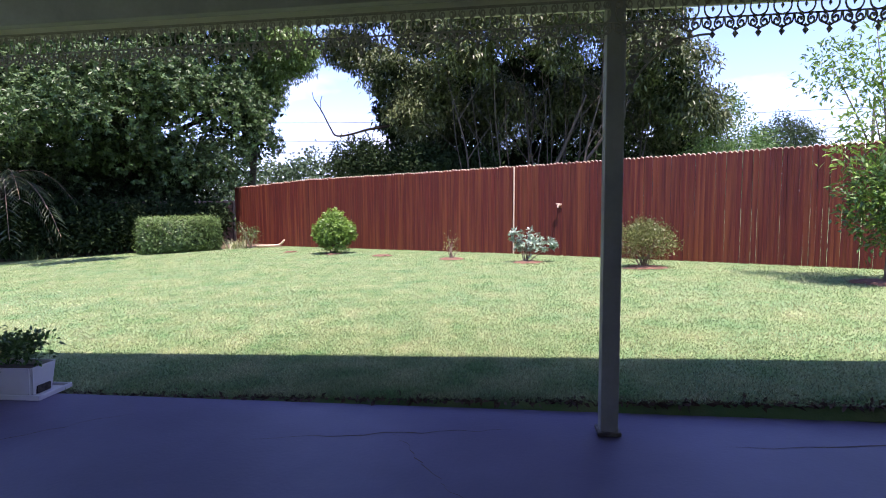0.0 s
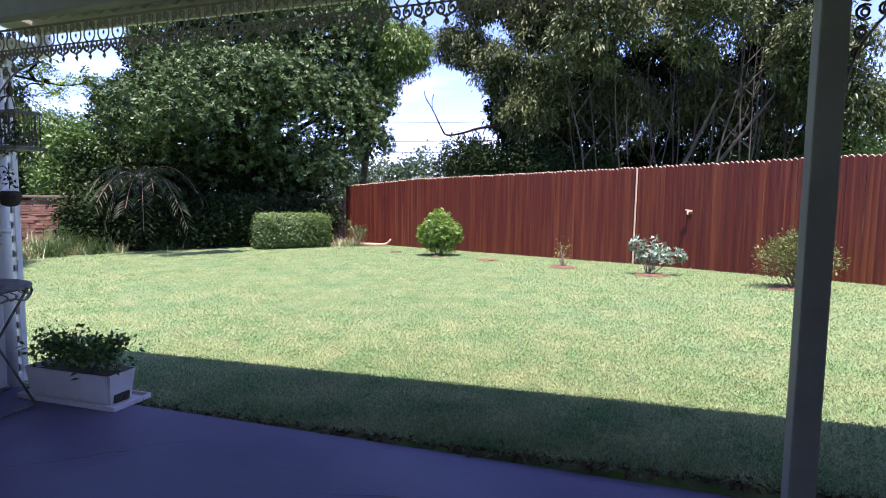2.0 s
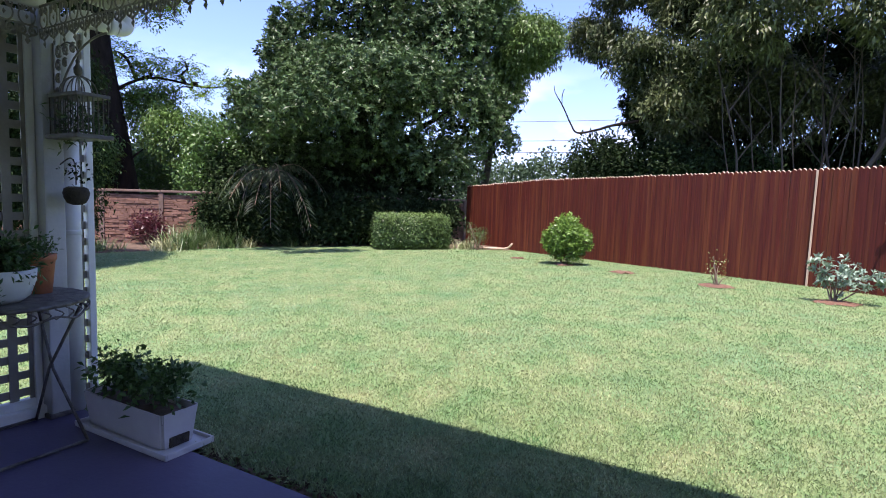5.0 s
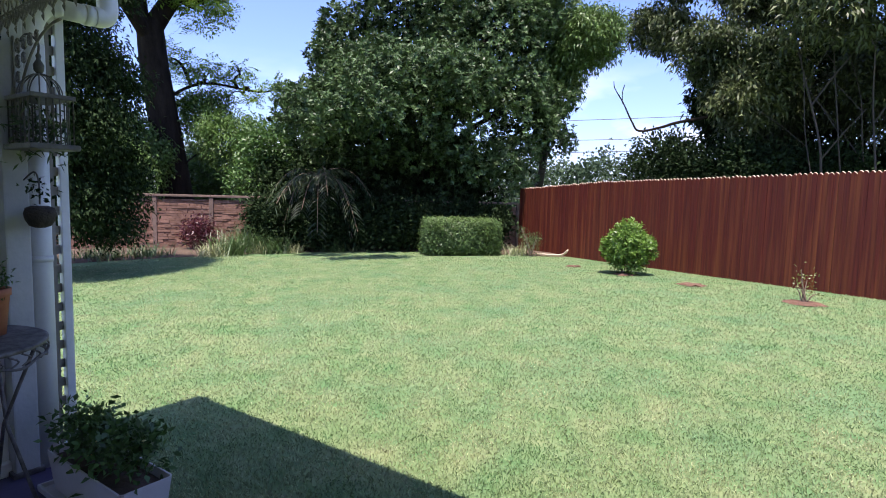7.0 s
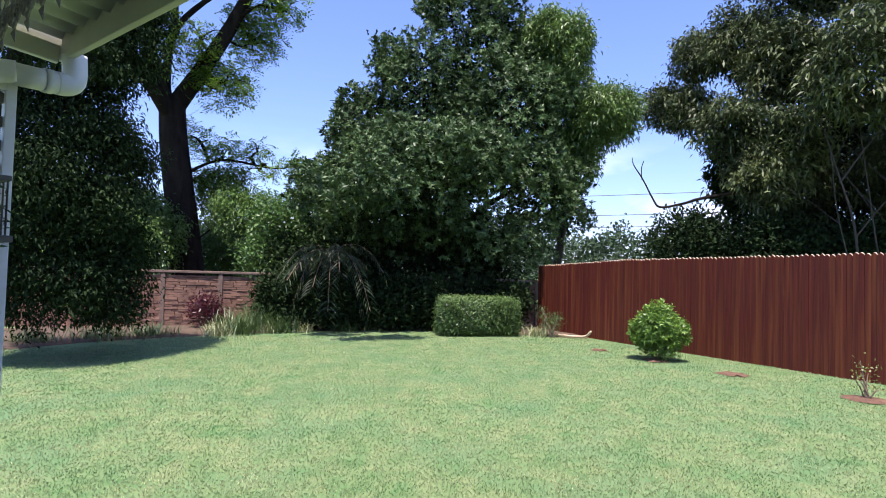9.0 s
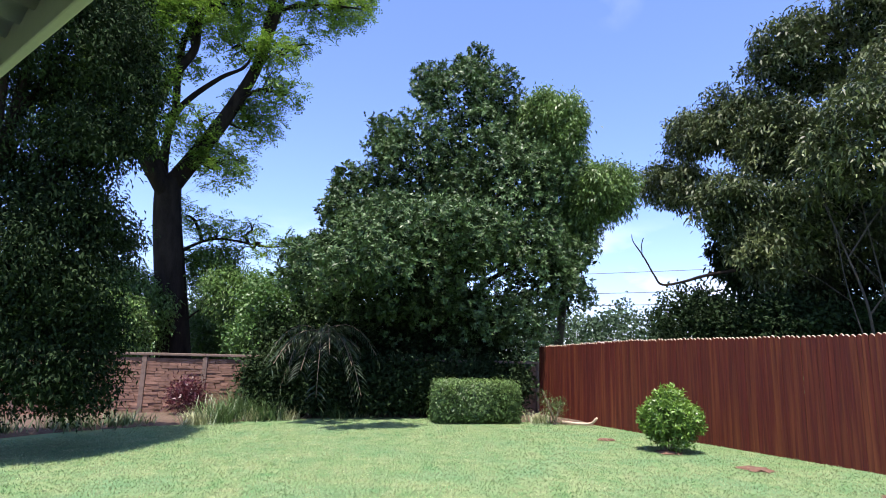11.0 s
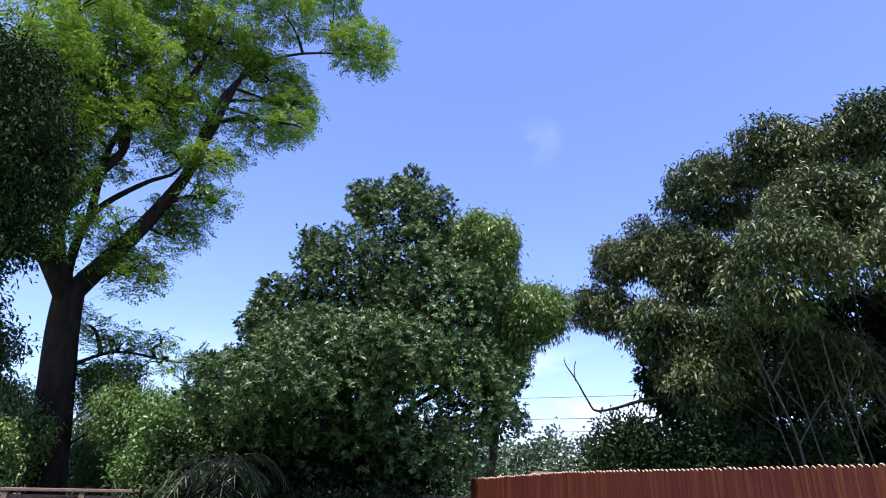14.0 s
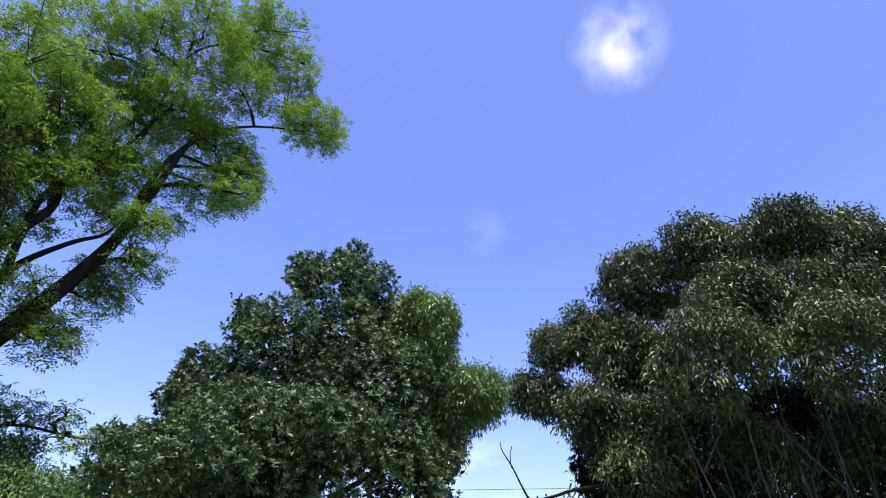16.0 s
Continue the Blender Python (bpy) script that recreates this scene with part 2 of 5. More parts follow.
def tube(bm, points, radii, sides=8, cap=True):
    """A round bar along a line of points, with a radius at each."""
    pts = [Vector(p) for p in points]
    if not hasattr(radii, "__len__"):
        radii = [radii] * len(pts)
    rings = []
    ref = Vector((0.0, 0.0, 1.0))
    for n, p in enumerate(pts):
        d = (pts[min(n + 1, len(pts) - 1)] - pts[max(n - 1, 0)]).normalized()
        if abs(d.dot(ref)) > 0.95:
            ref = Vector((1.0, 0.0, 0.0)) if abs(d.x) < 0.9 else Vector((0.0, 1.0, 0.0))
        a = d.cross(ref).normalized()
        b = a.cross(d).normalized()
        ref = b
        rings.append([bm.verts.new(p + radii[n] * (math.cos(t) * a + math.sin(t) * b)) for t in (2 * math.pi * k / sides for k in range(sides))])
    for u, v in zip(rings, rings[1:]):
        for k in range(sides):
            f = bm.faces.new((u[k], u[(k + 1) % sides], v[(k + 1) % sides], v[k]))
            f.smooth = sides > 5
    if cap:
        bm.faces.new(rings[0][::-1])
        bm.faces.new(rings[-1])
    return bm


def lathe(bm, profile, at=(0, 0, 0), sides=28):
    """A turned shape: (radius, height) pairs swept round the upright axis."""
    rings = []
    for r, z in profile:
        rings.append([bm.verts.new((at[0] + r * math.cos(t), at[1] + r * math.sin(t), at[2] + z)) for t in (2 * math.pi * k / sides for k in range(sides))])
    for u, v in zip(rings, rings[1:]):
        for k in range(sides):
            bm.faces.new((u[k], u[(k + 1) % sides], v[(k + 1) % sides], v[k])).smooth = True
    bm.faces.new(rings[0][::-1])
    bm.faces.new(rings[-1])
    return bm


def curve_points(points, n=6):
    """A smooth line through a few points (Catmull-Rom)."""
    p = [Vector(points[0]), *map(Vector, points), Vector(points[-1])]
    out = []
    for a, b, c, d in zip(p, p[1:], p[2:], p[3:]):
        for k in range(n):
            t = k / n
            out.append(0.5 * (2 * b + (c - a) * t + (2 * a - 5 * b + 4 * c - d) * t * t + (3 * b - a - 3 * c + d) * t ** 3))
    return out + [p[-1]]


def unit(v):
    return v / np.maximum(np.linalg.norm(v, axis=-1, keepdims=True), 1e-6)


def leaf_arrays(pos, way, length, width, rng, fold=0.25, droop=0.15, up=None):
    """Leaves as folded blades: base, two sides and a tip each."""
    n = len(pos)
    up = unit(rng.normal(size=(n, 3)) + np.array((0, 0, 0.8))) if up is None else up
    side = unit(np.cross(way, up))
    top = unit(np.cross(side, way))
    length, width = np.broadcast_to(length, n)[:, None], np.broadcast_to(width, n)[:, None]
    mid = pos + way * length * 0.5
    v = np.empty((n, 4, 3), np.float32)
    v[:, 0] = pos
    v[:, 1] = mid + side * width * 0.5 + top * width * fold
    v[:, 2] = pos + way * length - np.array((0, 0, 1.0)) * length * droop
    v[:, 3] = mid - side * width * 0.5 + top * width * fold
    return v.reshape(-1, 3)


def leaves_object(name, verts, material, parent=None, label=""):
    f = np.arange(len(verts), dtype=np.int32).reshape(-1, 4)
    return raw_mesh(name, verts, f, material, parent, label)


def crown_arrays(lobes, clusters, per, length, width, style, seed, shell=0.8, rough=0.22, floor=None, squash=1.0, clump=0, cap=0.0):
    """Foliage of a crown made of several lobes: tufts of leaves mostly near the lobes' skins, with ragged edges and gaps."""
    rng = np.random.default_rng(seed)
    if clump:
        more = []
        for x, y, z, r in lobes:
            more.append((x, y, z, r * 0.8))
            for d in unit(rng.normal(size=(clump, 3)) + np.array((0, 0, 0.25))):
                q = r * rng.uniform(0.28, 0.5)
                more.append((*(np.array((x, y, z)) + d * (r * rng.uniform(0.92, 1.12) - q)), q))
        lobes = more
    lob = np.array(lobes, float)
    share = lob[:, 3] ** 2
    pick = rng.choice(len(lob), clusters, p=share / share.sum())
    out = unit(rng.normal(size=(clusters, 3)))
    r = lob[pick, 3]
    depth = np.where(rng.random(clusters) < shell, 1 - 0.16 * rng.random(clusters), rng.random(clusters) ** 0.5)
    bumps = np.array([noise.noise(Vector(o * 2.3 + 7.0 * k)) for o, k in zip(out, pick)])
    small = np.array([noise.noise(Vector(o * 6.0 + 3.0 * k)) for o, k in zip(out, pick)])
    c = lob[pick, :3] + out * (r * depth * (1 + rough * 1.6 * bumps + rough * small))[:, None] * np.array((1, 1, squash))
    inside = np.zeros(clusters)
    for x, y, z, rr in lob:
        inside = np.maximum(inside, 1 - np.linalg.norm(c - (x, y, z), axis=1) / rr)
    keep = (inside < 0.45) | (rng.random(clusters) < 0.25)
    keep &= small > -0.42
    if cap:
        keep &= (out[:, 2] > cap - 0.6) | (rng.random(clusters) < 0.3)
    if floor is not None:
        keep &= c[:, 2] > floor + 0.5 * rng.random(clusters)
    c, out = c[keep], out[keep]
    n = len(c)
    if style == "rosette":
        axis = unit(out + 0.5 * rng.normal(size=(n, 3)) + np.array((0, 0, 0.5)))
        a = unit(np.cross(axis, rng.normal(size=(n, 3))))
        b = np.cross(axis, a)
        ang = (2 * np.pi / per) * np.arange(per)[None, :] + rng.random((n, 1)) * 6 + 0.4 * rng.random((n, per))
        tilt = 0.35 + 0.75 * rng.random((n, per))
        way = (np.cos(ang) * np.sin(tilt + 0.3))[..., None] * a[:, None] + (np.sin(ang) * np.sin(tilt + 0.3))[..., None] * b[:, None] + np.cos(tilt + 0.3)[..., None] * axis[:, None]
        pos = c[:, None] - axis[:, None] * (0.12 * rng.random((n, per)))[..., None]
        up = np.broadcast_to(axis[:, None], way.shape).reshape(-1, 3)
        droop = 0.05
    elif style == "droop":
        flat = unit(out * np.array((1, 1, 0.3)) + 0.9 * rng.normal(size=(n, 3)))
        way = unit(0.75 * flat[:, None] + 0.75 * rng.normal(size=(n, per, 3)) + np.array((0, 0, -0.4)))
        pos = c[:, None] + 0.11 * rng.normal(size=(n, per, 3))
        up = unit(rng.normal(size=(n * per, 3)) + np.array((0, 0, 1.9)))
        droop = 0.25
    elif style == "pinnate":
        stem = unit(out * np.array((1, 1, 0.4)) + 0.9 * rng.normal(size=(n, 3)) * np.array((1, 1, 0.75)))
        across = unit(np.cross(stem, np.array((0, 0, 1.0)) + 0.4 * rng.normal(size=(n, 3))))
        t = np.repeat(np.arange(per // 2), 2) / (per // 2)
        s = np.tile((1.0, -1.0), per // 2)
        reach = 3.0 * length
        pos = c[:, None] + stem[:, None] * (t * reach)[None, :, None] - np.array((0, 0, 1.0)) * (0.3 * reach * t * t)[None, :, None]
        way = unit(across[:, None] * s[None, :, None] + 0.35 * stem[:, None] + 0.15 * rng.normal(size=(n, per, 3)))
        up = np.broadcast_to(np.array((0, 0, 1.0)), way.shape).reshape(-1, 3) + 0.3 * rng.normal(size=(n * per, 3))
        droop = 0.1
    else:
        way = unit(out[:, None] * 0.8 + 0.9 * rng.normal(size=(n, per, 3)) + np.array((0, 0, 0.25)))
        pos = c[:, None] + length * 0.9 * rng.normal(size=(n, per, 3))
        up = None
        droop = 0.1
    m = n * per
    ln = length * (0.65 + 0.6 * rng.random(m))
    return leaf_arrays(pos.reshape(-1, 3), way.reshape(-1, 3), ln, width * (0.7 + 0.5 * rng.random(m)), rng, 0.2, droop, up)


def ground_z(x, y):
    return 0.03 + 0.019 * np.clip(x, -22, 14) - 0.003 * (np.clip(y, 0, 24) - 4)


def tree(name, label, at, lobes, clusters, per, length, width, style, leaf, bark, seed, trunk=0.25, limbs=6, fork=0.35, shell=0.8, floor=None, clump=10, squash=1.0, rough=0.22, cap=0.0):
    """A tree: a tapered trunk, limbs that reach into the lobes and a crown of many leaves."""
    rng = random.Random(seed)
    base = Vector((at[0], at[1], float(ground_z(at[0], at[1])) - 0.05))
    th = thing(name, label, "tree")
    mid = sum((Vector(l[:3]) for l in lobes), Vector()) / len(lobes)
    top = base.lerp(mid, fork)
    top.z = base.z + (mid.z - base.z) * fork
    if trunk:
        pts = curve_points([base, base.lerp(top, 0.5) + Vector((rng.uniform(-.12, .12), rng.uniform(-.12, .12), 0)), top], 5)
        part("trunk", tube(bmesh.new(), pts, [trunk * (1.35 - 0.65 * k / (len(pts) - 1)) for k in range(len(pts))], 12), bark, th)
        for x, y, z, r in sorted(lobes, key=lambda l: -l[3])[:limbs]:
            end = Vector((x, y, z + 0.2 * r))
            kink = top.lerp(end, 0.5) + Vector((rng.uniform(-.4, .4), rng.uniform(-.4, .4), rng.uniform(0, .5)))
            pts = curve_points([top - Vector((0, 0, 0.2)), kink, end], 5)
            part("limb", tube(bmesh.new(), pts, [trunk * 0.55 * (1 - 0.85 * k / (len(pts) - 1)) for k in range(len(pts))], 7), bark, th)
    crown = leaves_object("crown", crown_arrays(lobes, clusters, per, length, width, style, seed, shell, rough, floor, squash, clump, cap), leaf, th)
    return th, crown


def bush(name, label, at, lobes, clusters, per, length, width, style, leaf, seed, stems=5, rough=0.15, category="bush", shell=0.7):
    rng = random.Random(seed)
    z0 = float(ground_z(at[0], at[1]))
    th = thing(name, label, category)
    for _ in range(stems):
        x, y, z, r = rng.choice(lobes)
        end = Vector((at[0] + x, at[1] + y, z0 + z)) + Vector((rng.uniform(-.6, .6) * r, rng.uniform(-.6, .6) * r, rng.uniform(0, .5) * r))
        foot = Vector((at[0] + rng.uniform(-.04, .04), at[1] + rng.uniform(-.04, .04), z0 - 0.03))
        pts = curve_points([foot, foot.lerp(end, 0.5) + Vector((0, 0, 0.05)), end], 4)
        part("stem", tube(bmesh.new(), pts, [0.014 * (1 - 0.7 * k / (len(pts) - 1)) for k in range(len(pts))], 6), M_STEM, th)
    world_lobes = [(at[0] + x, at[1] + y, z0 + z, r) for x, y, z, r in lobes]
    leaves_object("foliage", crown_arrays(world_lobes, clusters, per, length, width, style, seed, shell, rough, z0 + 0.03), leaf, th)
    return th


# ---- ground, lawn, patio ----
EDGE = lambda x: 3.18 - 0.012 * np.clip(x, -6, 9)


def make_ground():
    """One sheet from the house to the horizon; it dips under the patio slab and falls gently to the far corner of the garden."""
    xs = np.unique(np.concatenate([np.linspace(-24, 16, 101), [-4.28, -4.2], -24 - np.geomspace(2, 2500, 14), 16 + np.geomspace(2, 2500, 14)]))
    ys = np.unique(np.concatenate([np.linspace(-4, 28, 81), [3.145, 3.18, 3.215], -4 - np.geomspace(2, 2500, 14), 28 + np.geomspace(2, 2500, 14)]))
    X, Y = np.meshgrid(xs, ys)
    Y = Y - 0.012 * np.clip(X, -6, 9) * np.exp(-(((Y - 3.18) / 2.0) ** 2))
    Z = ground_z(X, Y)
    Z = np.where((Y < EDGE(X) + 0.01) & (X > -4.21) & (X < 9.5) & (Y > -4), -0.13, Z)
    Z = np.where(Y > 40, Z - (Y - 40) * 0.004, Z)
    v = np.stack([X, Y, Z], -1).reshape(-1, 3)
    w, h = len(xs), len(ys)
    i = np.arange((h - 1) * w).reshape(h - 1, w)[:, :-1].ravel()
    f = np.stack([i, i + 1, i + w + 1, i + w], -1)
    ob = raw_mesh("ground", v, f, M_LAWN, None, "mown green lawn with straw-coloured patches", True)
    tagged(ob, category="lawn", kind="structure")


make_ground()


def on_lawn(x, y):
    ok = (0.5 * x + 0.866 * y < 11.27) & (-0.83 * x + 0.56 * y < 17.0) & (x > -14.2 + 0.5 * np.sin(y))
    return ok & ((y > EDGE(x) + 0.03) | (x < -4.25))


def make_grass():
    """Short blades, thickest near the verandah and thinning out evenly with distance."""
    rng = np.random.default_rng(5)
    count = 780000
    a = rng.uniform(math.radians(-95), math.radians(72), count)
    r = (1.0 + (19.0 ** 0.55 - 1.0) * rng.random(count)) ** (1 / 0.55)
    x, y = -0.8 + r * np.sin(a), 2.2 + r * np.cos(a)
    k = on_lawn(x, y) & (x > -14.3) & (x < 9)
    x, y, r = x[k], y[k], r[k]
    n = len(x)
    pos = np.stack([x, y, ground_z(x, y) - 0.003], -1)
    way = unit(np.stack([rng.normal(0, 0.5, n), rng.normal(0, 0.5, n), np.full(n, 0.9)], -1))
    edge = np.exp(-np.maximum(y - EDGE(x), 0) / 0.12) * (x > -4.2)
    size = (0.02 + 0.024 * rng.random(n)) * (1 + 0.9 * edge)
    v = leaf_arrays(pos, way, size, 0.0034 + 0.00058 * r, rng, 0.1, 0.25)
    tagged(leaves_object("grass", v, M_BLADE), "short mown grass blades, green and straw-coloured", "grass", kind="stuff")


make_grass()


def make_patio():
    bm = bmesh.new()
    a = [(-4.2, -1.6), (9.4, -1.6), (9.4, float(EDGE(9.4)) - 0.005), (-4.2, float(EDGE(-4.2)) - 0.005)]
    top = [bm.verts.new((x, y, 0.0)) for x, y in a]
    low = [bm.verts.new((x, y, -0.12)) for x, y in a]
    bm.faces.new(top)
    for k in range(4):
        bm.faces.new((low[k], low[(k + 1) % 4], top[(k + 1) % 4], top[k]))
    bmesh.ops.bevel(bm, geom=[e for e in bm.edges if all(v.co.z > -0.01 for v in e.verts)], offset=0.012, segments=3, affect="EDGES")
    floor = tagged(part("patio", bm, M_PATIO, None, "grey-violet painted concrete patio floor with cracks"), category="patio", kind="structure")
    rng = random.Random(4)
    for start, end in (((-1.3, 2.62), (0.1, 2.86)), ((-0.55, 2.75), (-0.2, 2.2)), ((1.2, 2.72), (2.6, 2.86)), ((-2.9, 2.3), (-2.2, 2.9)), ((-0.2, 2.2), (0.3, 1.6))):
        bm = bmesh.new()
        n = 14
        last = None
        for k in range(n + 1):
            t = k / n
            x, y = start[0] + (end[0] - start[0]) * t, start[1] + (end[1] - start[1]) * t
            x, y = x + rng.uniform(-.02, .02), y + rng.uniform(-.02, .02)
            w = 0.0035 * (1 - abs(2 * t - 1)) + 0.001
            pair = bm.verts.new((x, y - w, 0.0015)), bm.verts.new((x, y + w, 0.0015))
            if last:
                bm.faces.new((last[0], pair[0], pair[1], last[1]))
            last = pair
        part("crack", bm, M_SOIL, floor)
    # crumbs of dark soil along the edge of the slab
    rng = np.random.default_rng(8)
    n = 2600
    x = rng.uniform(-4.0, 7, n)
    y = EDGE(x) + np.abs(rng.normal(0.03, 0.05, n))
    pos = np.stack([x, y, ground_z(x, y) + 0.002], -1)
    v = leaf_arrays(pos, unit(rng.normal(size=(n, 3)) * np.array((1, 1, 0.3))), 0.05 * rng.random(n) + 0.012, 0.025, rng)
    tagged(leaves_object("soil_crumbs", v, M_SOIL), "dark crumbled soil along the slab's edge", "soil", kind="stuff")


make_patio()


def flower_bed():
    """The planted strip before the back wall, slightly raised."""
    line = [(-14.6, 1.0), (-14.1, 5.7), (-14.3, 8.0), (-13.75, 10.2), (-12.9, 12.6), (-11.3, 14.6), (-10.2, 15.2), (-8.0, 15.95), (-6.6, 16.3)]
    pts = curve_points([(x, y, 0) for x, y in line], 5)
    bm = bmesh.new()
    rows = []
    for p in pts:
        row = []
        for k, (d, h) in enumerate(((0, -0.03), (0.12, 0.03), (0.9, 0.06), (3.2, 0.05), (6, 0.0))):
            x, y = p.x - 0.78 * d, p.y + 0.62 * d
            row.append(bm.verts.new((x, y, float(ground_z(x, y)) + h + 0.015 * noise.noise(Vector((x, y, k))))))
        rows.append(row)
    for a, b in zip(rows, rows[1:]):
        for k in range(4):
            bm.faces.new((a[k], b[k], b[k + 1], a[k + 1])).smooth = True
    tagged(part("flower_bed", bm, M_SOIL, None, "dark soil flower bed below the trees"), category="flower bed", kind="structure")


flower_bed()

# ---- fence ----
FENCE_A = Vector((-8.72, 17.6, 0))


def picket_mesh(width, height):
    bm = bmesh.new()
    h, e = width / 2, width * 0.36
    outline = [(-h, 0), (h, 0), (h, height - e), (h - e, height), (-h + e, height), (-h, height - e)]
    front = [bm.verts.new((x, -0.009, z - (0.008 if z > 0.1 else 0))) for x, z in outline]
    back = [bm.verts.new((x, 0.009, z)) for x, z in outline]
    bm.faces.new(front)
    bm.faces.new(back[::-1])
    for k in range(6):
        # Pale wood on the top cuts also carries their sunlit brightness.
        bm.faces.new((front[k], back[k], back[(k + 1) % 6], front[(k + 1) % 6])).material_index = 1 if k in (2, 3, 4) else 0
    bmesh.ops.recalc_face_normals(bm, faces=bm.faces)
    me = bpy.data.meshes.new("picket")
    bm.to_mesh(me)
    bm.free()
    me.materials.append(M_FENCE)
    me.materials.append(M_RAW_WOOD)
    return me


def fence_run(name, start, way, length, label, pitch=0.086, height=2.02, first_rand=3, dip=0.0):
    rng = random.Random(first_rand)
    pitch = length / round(length / pitch)
    fence = tagged(new(name), label, "fence")
    yaw = math.degrees(math.atan2(way.y, way.x))
    back = Vector((-way.y, way.x, 0))
    sizes = [picket_mesh(pitch - g, height) for g in (0.0008, 0.0012, 0.001, 0.0015, 0.0035)]
    for k in range(round(length / pitch)):
        p = start + way * (pitch * (k + 0.5))
        z = float(ground_z(p.x, p.y)) - 0.02 - dip * max(0.0, 1 - pitch * k / 3.5)
        lift = rng.uniform(-0.012, 0.012)
        ob = new("picket", rng.choice(sizes))
        ob.parent = fence
        ob.matrix_basis = pose(p.x + back.x * rng.uniform(0, 0.008), p.y + back.y * rng.uniform(0, 0.008), z + lift, rng.uniform(-.25, .25), rng.uniform(-.2, .2), yaw + rng.uniform(-0.4, 0.4))
    a, b = start, start + way * length
    for h in (0.35, 1.0, 1.65):
        bm = bmesh.new()
        za, zb = float(ground_z(a.x, a.y)) + h, float(ground_z(b.x, b.y)) + h
        tube(bm, [Vector((a.x, a.y, za)) + back * 0.065, Vector((b.x, b.y, zb)) + back * 0.065], 0.03, 4)
        part("rail", bm, M_FENCE, fence)
    n = int(length / 2.4)
    for k in range(n + 1):
        p = start + way * (length * k / n) + back * 0.14
        bm = bmesh.new()
        box(bm, (0.09, 0.09, 1.95), (p.x, p.y, float(ground_z(p.x, p.y)) + 0.93), yaw)
        part("fence_post", bm, M_FENCE, fence)
    return fence


JOINT = Vector((0.3, 12.78, 0))
fence_run("wooden_fence", FENCE_A, (JOINT - FENCE_A).normalized(), (JOINT - FENCE_A).length, "tall red-brown stained picket fence with dog-eared tops", dip=0.11)
front_fence = fence_run("wooden_fence", JOINT, Vector((5.4, -3.45, 0)).normalized(), 13.6, "tall red-brown stained picket fence with pale batten", first_rand=12)


def fence_details():
    # the pale upright batten at the joint of two runs
    p = JOINT - Vector((0.5, 0.866, 0)) * 0.03
    z = float(ground_z(p.x, p.y))
    bm = bmesh.new()
    box(bm, (0.03, 0.02, 1.98), (p.x, p.y, z + 0.98), -30, 0, 0.5, 0.004)
    part("batten", bm, M_RAW_WOOD, front_fence, "pale bare wooden batten over a joint")
    # a short stub of pipe with a bracket that sticks out of the boards
    q = Vector((1.27, 12.16, 0)) - Vector((0.54, 0.84, 0)) * 0.02
    z = 1.12
    tap = thing("garden_tap", "small rusty garden tap fixed to the fence boards", "tap")
    bm = bmesh.new()
    tube(bm, curve_points([(q.x, q.y, z), (q.x - 0.03, q.y - 0.05, z + 0.005), (q.x - 0.05, q.y - 0.08, z), (q.x - 0.055, q.y - 0.09, z - 0.05)], 4), 0.015, 8)
    part("spout", bm, M_RAW_WOOD, tap)
    bm = bmesh.new()
    box(bm, (0.13, 0.025, 0.03), (q.x - 0.03, q.y - 0.05, z + 0.028), -30, 0, 8, 0.008)
    part("handle", bm, M_RAW_WOOD, tap, "pale rusty handle")
    bm = bmesh.new()
    box(bm, (0.1, 0.016, 0.1), (q.x + 0.0, q.y + 0.0, z - 0.005), -30, 0, 0, 0.006)
    part("bracket", bm, M_FENCE, tap)


fence_details()

# ---- back wall of cast stone panels ----
WALL_WAY = Vector((-0.72, -0.694, 0))


def stone_panel(length, height, seed):
    """A cast panel of thin stones in uneven courses, each with its own edges."""
    rng = random.Random(seed)
    bm = bmesh.new()
    box(bm, (length, 0.05, height), (length / 2, 0.03, height / 2))
    z = 0.0
    while z < height - 0.02:
        h = min(rng.uniform(0.045, 0.085), height - z)
        x = 0.0
        while x < length - 0.02:
            w = min(rng.uniform(0.16, 0.42), length - x)
            if length - x - w < 0.06:
                w = length - x
            d = rng.uniform(0.02, 0.045)
            r = bmesh.ops.create_cube(bm, size=1, matrix=pose(x + w / 2, 0.005 - d / 2, z + h / 2, rng.uniform(-3, 3), rng.uniform(-1.5, 1.5), 0) @ Matrix.Diagonal((w - 0.01, d, h - 0.009, 1)))
            for v in r["verts"]:
                if v.co.y < -0.005:
                    v.co.x += rng.uniform(-.008, .008)
                    v.co.z += rng.uniform(-.006, .006)
            x += w
        z += h
    me = bpy.data.meshes.new("panel")
    bm.to_mesh(me)
    bm.free()
    me.materials.append(M_STONE)
    return me


